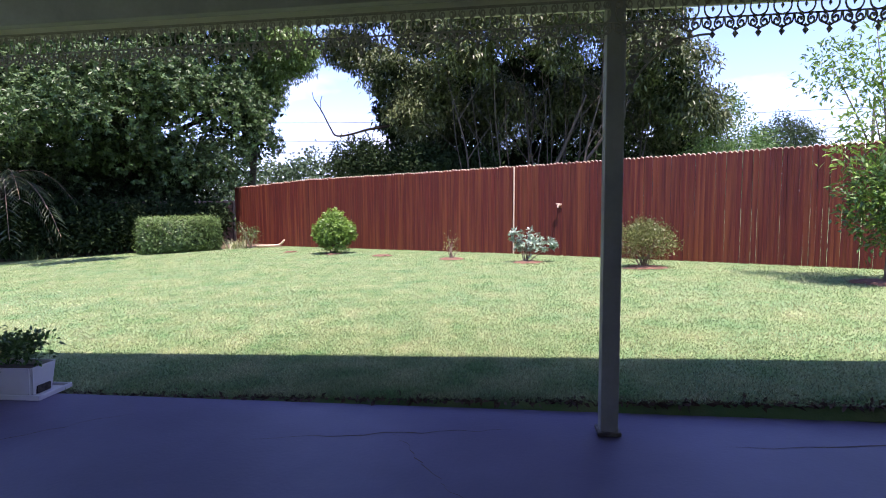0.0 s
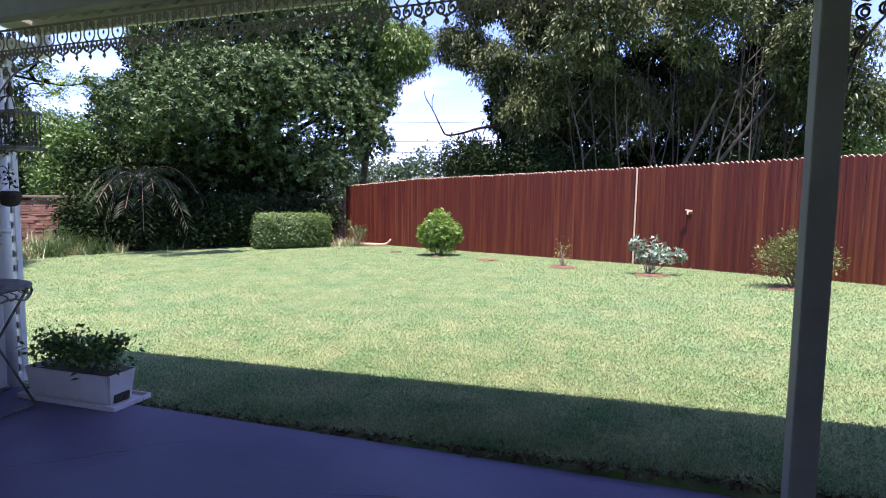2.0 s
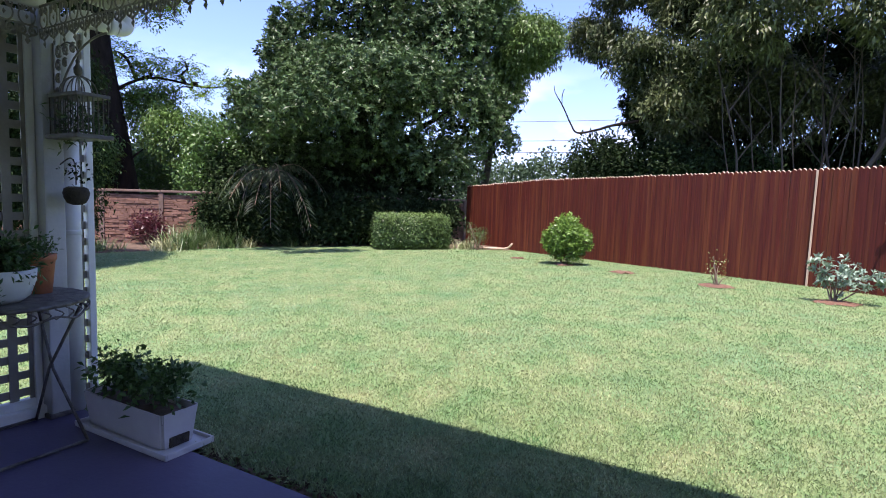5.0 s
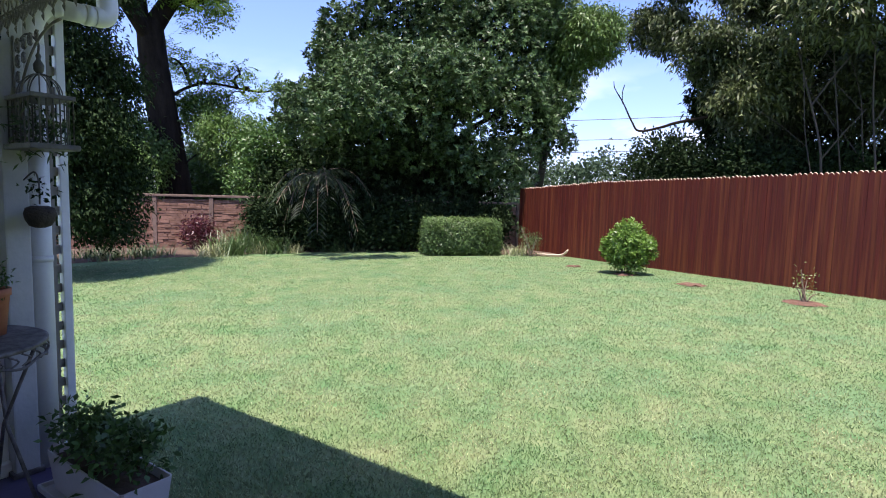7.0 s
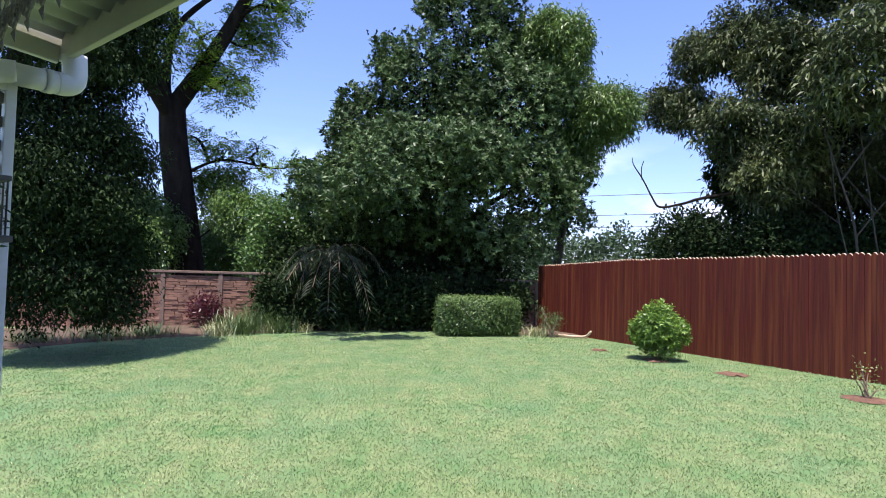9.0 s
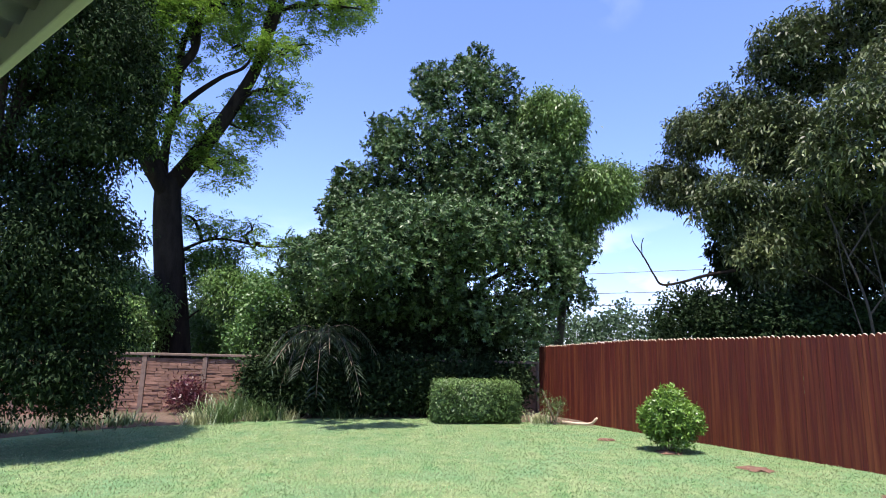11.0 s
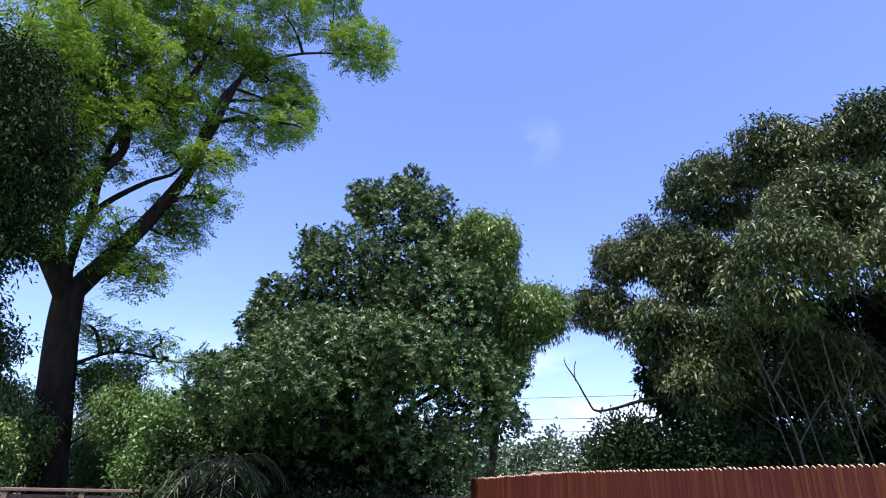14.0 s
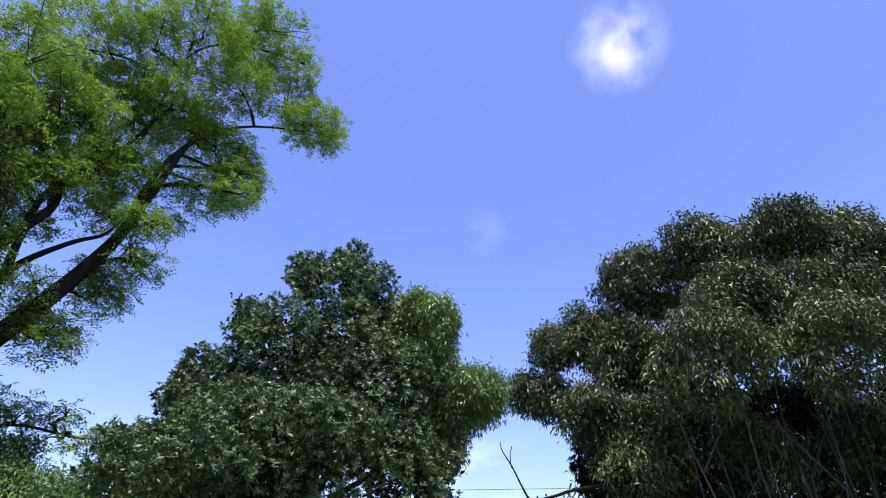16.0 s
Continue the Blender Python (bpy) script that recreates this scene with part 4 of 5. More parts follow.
# ---- hedge, bushes and small plants ----
def clipped_hedge():
    """A box-shaped hedge with rounded edges."""
    rng = np.random.default_rng(51)
    a, b = np.array((-9.62, 14.02)), np.array((-8.12, 15.45))
    along = (b - a) / np.linalg.norm(b - a)
    back = np.array((-along[1], along[0]))
    length, deep, high = np.linalg.norm(b - a), 1.15, 0.98
    c = (a + b) / 2 + back * deep / 2
    n = 13000
    u = rng.uniform(-1, 1, (n, 3))
    area = np.array((deep * high, length * high, length * deep))
    face = rng.choice(3, n, p=area / area.sum())
    u[np.arange(n), face] = np.sign(u[np.arange(n), face])
    dims = np.array((length, deep, high)) / 2
    q = np.abs(u * dims) - (dims - 0.24)
    far = np.linalg.norm(np.maximum(q, 0), axis=1, keepdims=True)
    pull = np.where(q > 0, q * np.minimum(1, 0.24 / np.maximum(far, 1e-6)) - q, 0)
    u = np.sign(u) * (np.abs(u * dims) + pull) / dims
    u *= 1 - 0.16 * rng.random((n, 1)) ** 2 + 0.045 * rng.normal(size=(n, 1))
    z0 = ground_z(c[0], c[1])
    p = np.stack([c[0] + along[0] * u[:, 0] * length / 2 + back[0] * u[:, 1] * deep / 2, c[1] + along[1] * u[:, 0] * length / 2 + back[1] * u[:, 1] * deep / 2, z0 + high / 2 + u[:, 2] * high / 2], -1)
    out = unit(np.stack([along[0] * u[:, 0] + back[0] * u[:, 1], along[1] * u[:, 0] + back[1] * u[:, 1], u[:, 2]], -1))
    per = 3
    sharp = unit(np.sign(out) * np.abs(out) ** 3)
    way = rng.normal(size=(n, per, 3))
    up = unit(sharp[:, None] + 0.4 * rng.normal(size=(n, per, 3)))
    way = unit(unit(way - (way * up).sum(-1, keepdims=True) * up) + 0.2 * up)
    up = up.reshape(-1, 3)
    pos = p[:, None] + 0.02 * rng.normal(size=(n, per, 3))
    pos[..., 2] = np.maximum(pos[..., 2], z0 + 0.02)
    v = leaf_arrays(pos.reshape(-1, 3), way.reshape(-1, 3), 0.058 * (0.7 + 0.6 * rng.random(n * per)), 0.03, rng, up=up)
    th = thing("hedge", "clipped box-shaped green hedge on the lawn's edge", "hedge")
    leaves_object("foliage", v, L_HEDGE, th)
    yaw = math.degrees(math.atan2(along[1], along[0]))
    # Solid near-black core: shade between the hedge leaves is put into its colour.
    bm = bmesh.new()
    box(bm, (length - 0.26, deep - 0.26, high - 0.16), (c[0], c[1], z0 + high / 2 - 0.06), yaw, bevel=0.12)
    part("core", bm, L_DARK_SHADED, th, "dark core for the shade inside the hedge")


clipped_hedge()

bush("garden_bush", "rounded bright green bush before the fence", (-4.2, 13.6), [(0, 0, 0.58, 0.42), (-0.22, 0, 0.55, 0.34), (0.25, 0.05, 0.55, 0.33), (0, 0, 0.8, 0.33), (0.05, 0, 0.26, 0.3), (-0.12, 0, 0.3, 0.28), (0.18, 0, 0.3, 0.26)], 2600, 6, 0.088, 0.03, "rosette", L_BALL, 61, 9)
bush("garden_bush", "small sparse rose bush in a bare soil ring", (-1.05, 11.8), [(0, 0, 0.35, 0.12), (-0.08, 0, 0.2, 0.1), (0.1, 0, 0.15, 0.1), (-0.1, 0, 0.5, 0.05)], 60, 4, 0.045, 0.026, "loose", L_OLIVE, 62, 7)
bush("garden_bush", "sprawling grey-green bush with pale leaves", (0.5, 10.95), [(0.1, 0, 0.34, 0.22), (-0.2, 0, 0.55, 0.14), (0.38, 0, 0.36, 0.18), (0.1, 0, 0.5, 0.16), (-0.1, 0, 0.35, 0.16), (0.55, 0, 0.33, 0.1)], 170, 7, 0.085, 0.034, "rosette", L_PALE, 63, 9)
bush("garden_bush", "round olive-green bush with fine upright twigs", (2.48, 9.85), [(0, 0, 0.42, 0.34), (-0.25, 0, 0.42, 0.28), (0.25, 0, 0.42, 0.28), (0, 0, 0.58, 0.25)], 1500, 5, 0.055, 0.018, "loose", L_OLIVE, 64, 12)
bush("garden_bush", "low feathery green bush beside the hedge", (-7.5, 16.0), [(0, 0, 0.25, 0.26), (0.1, 0, 0.45, 0.14), (-0.22, 0, 0.5, 0.1), (-0.36, 0.1, 0.72, 0.06)], 320, 5, 0.07, 0.014, "loose", L_HEDGE, 65, 9)
bush("garden_bush", "dark red-leaved bush before the garden wall", (-15.4, 11.1), [(0, 0, 0.5, 0.36), (0.12, 0.1, 0.28, 0.3)], 600, 5, 0.11, 0.035, "loose", L_RED, 66, 6)


def soil_ring(at, r, seed):
    rng = random.Random(seed)
    bm = bmesh.new()
    z = float(ground_z(*at))
    mid = bm.verts.new((*at, z + 0.035))
    rims = []
    for f, h in ((0.6, 0.03), (1.0, 0.004)):
        rims.append([])
        for k in range(22):
            a = 2 * math.pi * k / 22
            q = r * f * (1 + rng.uniform(-.28, .28))
            x, y = at[0] + q * math.cos(a), at[1] + 0.8 * q * math.sin(a)
            rims[-1].append(bm.verts.new((x, y, float(ground_z(x, y)) + h + rng.uniform(0, .01))))
    for k in range(22):
        bm.faces.new((mid, rims[0][k], rims[0][(k + 1) % 22]))
        bm.faces.new((rims[0][k], rims[1][k], rims[1][(k + 1) % 22], rims[0][(k + 1) % 22]))
    tagged(part("soil_patch", bm, M_RED_SOIL, None, "round patch of bare reddish soil in the lawn"), category="soil", group="bare soil patches")


for n, (x, y, r) in enumerate(((-1.05, 11.78, 0.42), (0.52, 10.92, 0.42), (2.48, 9.8, 0.5), (5.08, 7.78, 0.6), (-2.78, 12.78, 0.38), (-5.58, 14.24, 0.3), (-4.2, 13.5, 0.36))):
    soil_ring((x, y), r * 0.66, n)


def fallen_log():
    th = thing("driftwood", "pale curved piece of dead wood on the bed", "branch")
    x, y = -6.85, 16.05
    z = float(ground_z(x, y))
    part("wood", tube(bmesh.new(), curve_points([(x - 0.55, y + 0.1, z + 0.05), (x - 0.1, y, z + 0.06), (x + 0.25, y - 0.05, z + 0.1), (x + 0.42, y - 0.1, z + 0.24)], 5), [0.03] * 8 + [0.028] * 4 + [0.032, 0.032, 0.028, 0.018], 8), M_RAW_WOOD, th)


fallen_log()


def strap_clump(at, r, count, length, leaf, seed, label):
    rng = np.random.default_rng(seed)
    z = float(ground_z(*at))
    segs = 4
    a = rng.random(count) * 2 * np.pi
    reach = length * (0.5 + 0.6 * rng.random(count))
    lean = 0.35 + 0.6 * rng.random(count)
    foot = np.stack([at[0] + r * 0.5 * rng.normal(size=count), at[1] + r * 0.5 * rng.normal(size=count), np.full(count, z)], -1)
    d = np.stack([np.cos(a), np.sin(a), np.zeros(count)], -1)
    side = np.stack([-np.sin(a), np.cos(a), np.zeros(count)], -1)
    v = np.empty((count, segs + 1, 2, 3), np.float32)
    for k in range(segs + 1):
        t = k / segs
        p = foot + d * (reach * lean * t)[:, None] + np.array((0, 0, 1.0)) * (reach * (t * 1.15 - 0.75 * lean * t * t))[:, None]
        w = 0.011 * (1 - 0.85 * t)
        v[:, k, 0], v[:, k, 1] = p + side * w, p - side * w
    v[..., 2] = np.maximum(v[..., 2], z + 0.01)
    base = np.arange(count)[:, None] * (segs + 1) * 2 + np.arange(segs)[None, :] * 2
    f = np.stack([base, base + 1, base + 3, base + 2], -1).reshape(-1, 4)
    tagged(raw_mesh("strap_leaf_plant", v.reshape(-1, 3), f, leaf, None, label), category="plant", group="border plants")


for n, (x, y, r, c, ln) in enumerate(((-13.7, 10.9, 0.5, 260, 0.75), (-13.9, 11.6, 0.45, 240, 1.0), (-13.2, 12.0, 0.4, 200, 0.8), (-14.5, 9.2, 0.5, 220, 0.5), (-14.6, 8.2, 0.5, 220, 0.5), (-12.4, 13.4, 0.4, 120, 0.5), (-14.3, 12.2, 0.4, 200, 1.1), (-14.9, 7.0, 0.5, 200, 0.5))):
    strap_clump((x, y), r, c, ln, L_STRAP, 70 + n, "dark green strap-leaved border plant below the wall")
for n, (x, y, c) in enumerate(((-13.7, 10.4, 260), (-13.3, 11.7, 90), (-12.9, 12.4, 80), (-12.1, 14.0, 60), (-7.9, 15.95, 140))):
    strap_clump((x, y), 0.3, c, 0.42, L_STRAW, 90 + n, "pale dry tufted border plant at the lawn's edge")


def palm():
    """A small palm with long drooping fronds."""
    th = thing("palm", "small palm with drooping feathery fronds below the tree", "palm")
    x, y = -13.0, 13.4
    z = float(ground_z(x, y))
    part("trunk", tube(bmesh.new(), curve_points([(x, y, z - 0.05), (x + 0.08, y, z + 1.0), (x + 0.02, y, z + 2.1)], 5), [0.14] * 6 + [0.11] * 5, 10), M_BARK, th)
    rng = np.random.default_rng(77)
    for k in range(22):
        a = 2.4 * k
        reach, rise = 1.2 + 0.5 * rng.random(), 0.2 + 0.7 * rng.random()
        t = np.linspace(0, 1, 30)
        line = np.stack([x + math.cos(a) * reach * t, y + math.sin(a) * reach * t, z + 2.1 + rise * t * 1.6 - (1.1 + rise + 0.9 * (k % 3 == 0)) * t ** 2.2], -1)
        side = np.array((-math.sin(a), math.cos(a), 0))
        pos = np.repeat(line[4:], 2, 0)
        s = np.tile((1.0, -1.0), len(line) - 4)[:, None]
        way = unit(side * s + np.array((math.cos(a), math.sin(a), 0)) * 0.6 + np.array((0, 0, -0.7)))
        v = leaf_arrays(pos, way, 0.38, 0.028, rng, 0.1, 0.2)
        fr = leaves_object("frond", v, L_PALM, th)
        part("rib", tube(bmesh.new(), [tuple(p) for p in line[::4]], 0.008, 5), M_STEM, fr)


palm()


# ---- trees ----
# Low lobes with y under 14 are added to shade the lawn and shrubs.
MAG = [(-11.9, 17.8, 9.7, 1.58), (-10.6, 19.9, 9.0, 1.60), (-12.4, 16.5, 7.5, 1.73), (-10.0, 17.6, 6.1, 2.10), (-14.3, 16.4, 6.5, 1.37), (-14.3, 15.8, 4.6, 1.58), (-11.0, 15.4, 3.8, 2.00), (-9.0, 17.9, 4.0, 1.73), (-15.1, 16.0, 3.0, 1.05), (-12.6, 16.1, 2.5, 1.32), (-10.4, 16.8, 2.4, 1.37), (-9.2, 17.7, 2.5, 1.05), (-8.8, 19.9, 3.3, 0.90), (-11.6, 18.5, 11.3, 0.84), (-12.3, 20.2, 6.4, 2.73), (-14.6, 18.6, 5.3, 2.42), (-9.6, 19.4, 9.4, 0.95), (-13.7, 16.4, 8.2, 0.84), (-12.7, 17.4, 10.4, 0.87), (-8.7, 19.6, 4.3, 0.96), (-14.6, 15.5, 6.1, 0.89), (-14.7, 14.5, 4.0, 0.91), (-12.0, 14.9, 3.2, 1.15), (-13.1, 14.0, 3.0, 0.95), (-11.0, 15.6, 3.0, 0.95), (-11.6, 13.1, 3.8, 1.10), (-12.6, 12.5, 3.6, 0.95), (-11.0, 13.6, 4.2, 1.05), (-9.8, 12.2, 3.3, 0.67), (-10.3, 11.2, 3.1, 0.48), (-10.1, 11.7, 3.5, 0.57), (-11.4, 11.7, 3.3, 0.72), (-11.8, 11.3, 3.0, 0.38), (-10.2, 14.4, 4.6, 1.24), (-9.4, 15.7, 4.6, 1.24), (-11.8, 14.8, 4.9, 1.34), (-13.4, 14.7, 4.6, 1.15), (-10.0, 19.5, 8.7, 1.18), (-10.9, 18.7, 10.3, 1.2), (-9.8, 18.4, 7.1, 1.63), (-9.0, 19.5, 6.7, 0.93), (-8.8, 19.9, 5.5, 0.83), (-9.2, 18.4, 4.2, 1.2), (-11.7, 18.0, 11.1, 0.61), (-12.7, 17.4, 10.8, 0.71), (-13.8, 16.5, 8.6, 0.77), (-13.9, 16.1, 9.0, 0.39), (-14.6, 15.4, 7.0, 0.65), (-14.3, 14.8, 5.7, 0.71), (-14.9, 15.0, 4.6, 0.63), (-14.7, 14.1, 3.9, 0.6), (-11.2, 18.1, 8.6, 1.52), (-12.7, 17.1, 7.2, 1.49), (-14.3, 16.3, 5.7, 1.12), (-12.5, 17.0, 4.7, 1.43), (-10.7, 17.5, 5.2, 1.38)]
mag_tree, _ = tree("broadleaf_tree", "large dense evergreen tree with glossy dark leaves", (-12.3, 17.4), MAG, 43000, 9, 0.135, 0.052, "rosette", L_MAG, M_BARK, 101, 0.3, 8, 0.35, 0.88, rough=0.28, cap=0.12)
# Dark leaves fill the crown's gaps; the inner shade is in their colour.
leaves_object("inner_shade_foliage", crown_arrays([(x, y, z, 0.5 * r) for x, y, z, r in MAG], 3600, 5, 0.18, 0.1, "loose", 201, 0.7), L_DARK_SHADED, mag_tree, "near-black leaves for the shade inside the crown")
tree("broadleaf_tree", "lighter green tree behind the fence corner", (-10.3, 21.8), [(-8.5, 21.7, 7.0, 1.15), (-9.9, 20.7, 9.3, 1.10), (-9.5, 21.6, 8.1, 1.05), (-9.6, 21.8, 5.5, 1.15), (-8.7, 19.2, 9.1, 0.8), (-8.5, 19.2, 8.2, 0.71), (-9.3, 19.1, 9.4, 0.77), (-7.3, 19.9, 6.8, 0.77), (-7.8, 19.7, 6.6, 0.77), (-7.1, 20.0, 6.2, 0.46), (-8.2, 19.8, 5.9, 0.73), (-9.1, 19.6, 8.9, 0.87)], 9000, 8, 0.16, 0.05, "droop", L_LIGHT, M_BARK2, 102, 0.18, 4)
RIGHT = [(-5.9, 23.3, 7.3, 0.95), (-4.2, 23.1, 9.2, 1.43), (-2.2, 22.8, 10.7, 1.58), (0.0, 22.2, 11.4, 1.53), (2.3, 21.8, 11.5, 1.38), (4.0, 21.9, 10.6, 1.38), (5.1, 22.5, 9.9, 1.53), (-2.8, 22.7, 7.9, 1.72), (0.2, 21.2, 8.6, 1.67), (2.6, 21.2, 8.5, 1.72), (5.0, 21.5, 8.0, 1.72), (-4.1, 20.7, 5.9, 1.00), (-2.7, 20.7, 5.2, 1.10), (5.4, 19.5, 5.5, 1.43), (6.4, 19.7, 4.1, 1.05), (2.4, 19.1, 6.7, 1.53), (-0.8, 19.3, 6.6, 1.62), (-6.9, 23.9, 7.7, 0.94), (-5.7, 23.7, 9.3, 1.05), (-2.8, 23.1, 4.4, 1.43), (0.0, 22.8, 4.7, 1.53), (3.0, 22.6, 4.7, 1.53), (5.6, 22.1, 4.0, 1.43), (-3.2, 20.5, 4.3, 1.05)]
right_tree, _ = tree("broadleaf_tree", "wide many-stemmed tree with long drooping leaves behind the fence", (0.6, 20.6), RIGHT, 37000, 9, 0.19, 0.06, "droop", L_LONG, M_BARK2, 103, 0.0, 0, 0.3, 0.9, clump=22, squash=0.8, rough=0.3, cap=0.2)


# Near-black filler leaves that paint the shade inside this crown.
leaves_object("inner_shade_foliage", crown_arrays([(x, y, z, 0.5 * r) for x, y, z, r in RIGHT[:14]], 2500, 5, 0.18, 0.1, "loose", 202, 0.7), L_DARK_SHADED, right_tree, "near-black leaves for the shade inside the crown")


def many_stems():
    rng = random.Random(9)
    for k in range(24):
        x, y = rng.uniform(-1.0, 4.9), rng.uniform(19.2, 21.8)
        lean = 0.28 * (x - 0.8) + rng.uniform(-.9, .9)
        z, top = float(ground_z(x, y)) - 0.05, rng.uniform(5.2, 7.4)
        r = rng.choice((0.022, 0.03, 0.035, 0.05))
        pts = curve_points([(x + lean * f + rng.uniform(-.12, .12), y, z + (top - z) * f) for f in (0, 0.3, 0.55, 0.8, 1.0)], 4)
        stem = part("stem", tube(bmesh.new(), pts, [r * (1 - 0.7 * i / (len(pts) - 1)) for i in range(len(pts))], 6), M_BARK2, right_tree)
        for f in (0.45, 0.65):
            p = pts[int(f * len(pts))]
            d = Vector((rng.choice((-1, 1)) * rng.uniform(.4, 1.1), rng.uniform(-.3, .3), rng.uniform(.7, 1.4)))
            part("twig", tube(bmesh.new(), [p, p + d * 0.6 + Vector((0, 0, .05)), p + d * 1.3], [r * 0.45, r * 0.35, r * 0.2], 5), M_BARK2, stem)
    for a, b in (((1.24, 19.72, 1.30), (2.80, 19.44, 4.69)), ((1.55, 19.72, 1.10), (4.25, 19.56, 4.51))):
        part("limb", tube(bmesh.new(), curve_points([a, ((a[0] + b[0]) / 2, a[1], (a[2] + b[2]) / 2 - 0.2), b], 5), [0.09 - 0.006 * i for i in range(11)], 8), M_BARK2, right_tree)
    # a bare dead branch that sticks out to the side
    dead = part("dead_branch", tube(bmesh.new(), curve_points([(-3.6, 20.4, 4.0), (-4.83, 20.21, 3.81), (-5.34, 20.09, 3.66), (-5.93, 19.95, 3.57), (-6.14, 19.89, 3.84), (-6.42, 19.81, 4.43), (-6.67, 19.73, 4.86), (-6.72, 19.72, 5.1)], 4), [0.055 - 0.0016 * k for k in range(29)], 6), M_BARK, right_tree, "bare dead branch")
    part("twig", tube(bmesh.new(), curve_points([(-6.44, 19.8, 4.4), (-6.46, 19.8, 4.75), (-6.4, 19.81, 4.98)], 4), 0.014, 5), M_BARK, dead)


many_stems()
# Added leaf mass: a dark backdrop for the shade under the wide crown.
tree("broadleaf_tree", "near-black leaf backdrop for the shade below the wide tree", (1.5, 25.0), [(-3.7, 25.2, 5.0, 1.91), (-1.1, 25.6, 6.0, 2.20), (1.9, 25.7, 6.1, 2.29), (5.0, 24.9, 5.6, 2.10), (-1.7, 24.7, 2.7, 1.91), (1.4, 24.7, 2.5, 2.01), (4.4, 24.2, 2.5, 1.91), (6.6, 22.7, 2.5, 1.43)], 9000, 8, 0.26, 0.1, "droop", L_DARK_SHADED, M_BARK, 112, 0.2, 6)
# Added filler: near-black leaves stand for deep shade below the evergreen.
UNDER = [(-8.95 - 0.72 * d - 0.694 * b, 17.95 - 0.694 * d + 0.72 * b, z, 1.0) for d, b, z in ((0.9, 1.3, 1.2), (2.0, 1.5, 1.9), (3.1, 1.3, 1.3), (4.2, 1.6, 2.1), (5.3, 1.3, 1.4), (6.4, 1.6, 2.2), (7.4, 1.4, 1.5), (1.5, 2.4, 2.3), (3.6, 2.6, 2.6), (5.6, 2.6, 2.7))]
tree("shrub_tree", "near-black filler undergrowth for the shade behind the garden wall", (-12.4, 15.6), UNDER, 6500, 6, 0.16, 0.07, "loose", L_DARK_SHADED, M_BARK, 115, 0.08, 5)
# Shrubs added to fill the dark strip; its deep shade is in their colour.
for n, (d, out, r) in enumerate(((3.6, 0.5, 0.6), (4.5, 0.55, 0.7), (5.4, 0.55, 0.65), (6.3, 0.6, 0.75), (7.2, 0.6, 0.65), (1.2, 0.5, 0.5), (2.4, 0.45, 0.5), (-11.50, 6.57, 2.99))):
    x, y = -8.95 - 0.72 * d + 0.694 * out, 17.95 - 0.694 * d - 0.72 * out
    bush("shade_shrub", "near-black shrub that fills in deep shade before the wall", (x, y), [(0, 0, 0.5, r * 0.8), (0.3, 0.2, 0.9, r * 0.7), (-0.35, -0.15, 0.95, r * 0.7)], 1900, 6, 0.15, 0.06, "loose", L_DARK_SHADED, 130 + n, 5)
tree("shrub_tree", "dark green bushy tree just behind the fence", (-4.2, 20.4), [(-5.5, 20.7, 2.2, 1.34), (-4.1, 20.8, 2.2, 1.34), (-2.6, 20.5, 2.0, 1.24), (-0.9, 21.0, 1.9, 1.24), (-4.8, 20.7, 0.9, 1.24)], 6500, 6, 0.15, 0.07, "loose", L_DARK_SHADED, M_BARK, 104, 0.12, 4)
tree("shrub_tree", "green leafy tree standing behind the fence", (8.4, 21.5), [(7.8, 21.2, 3.7, 1.24), (8.6, 22.2, 2.7, 1.53), (7.2, 20.8, 2.3, 1.15)], 1700, 7, 0.15, 0.05, "loose", L_SHRUB, M_BARK2, 105, 0.12, 3)
tree("shrub_tree", "round distant tree above the fence line", (14.2, 30.7), [(14.2, 30.7, 4.1, 1.23), (14.9, 30.4, 4.0, 1.02), (13.6, 31.0, 4.0, 0.82)], 1800, 6, 0.16, 0.06, "loose", L_FAR, M_BARK2, 106, 0.12, 3)
BACK = [((-20.7, 11.2, 3.0, 1.24), 0), ((-18.5, 10.5, 1.9, 1.10), 0), ((-18.0, 13.9, 3.0, 1.24), 0), ((-20.7, 14.9, 1.9, 1.24), 1), ((-16.0, 14.1, 2.8, 1.05), 1), ((-15.1, 14.6, 2.2, 1.00), 1), ((-15.9, 13.4, 1.8, 0.86), 1), ((-19.4, 11.5, 2.3, 1.24), 0), ((-19.3, 13.9, 4.0, 1.05), 0)]
tree("shrub_tree", "bright green leafy shrubs behind the garden wall", (-16.4, 13.9), [b for b, s in BACK if s] + [(-14.4, 15.6, 2.0, 0.95)], 6500, 6, 0.15, 0.06, "loose", L_SHRUB, M_BARK, 107, 0.1, 4)
tree("shrub_tree", "feathery green shrubs behind the garden wall", (-19.3, 11.6), [b for b, s in BACK if not s] + [(-22.0, 9.8, 3.0, 1.53), (-20.5, 9.3, 1.6, 1.34)], 8500, 7, 0.13, 0.05, "droop", L_SHADE, M_BARK, 108, 0.1, 4)
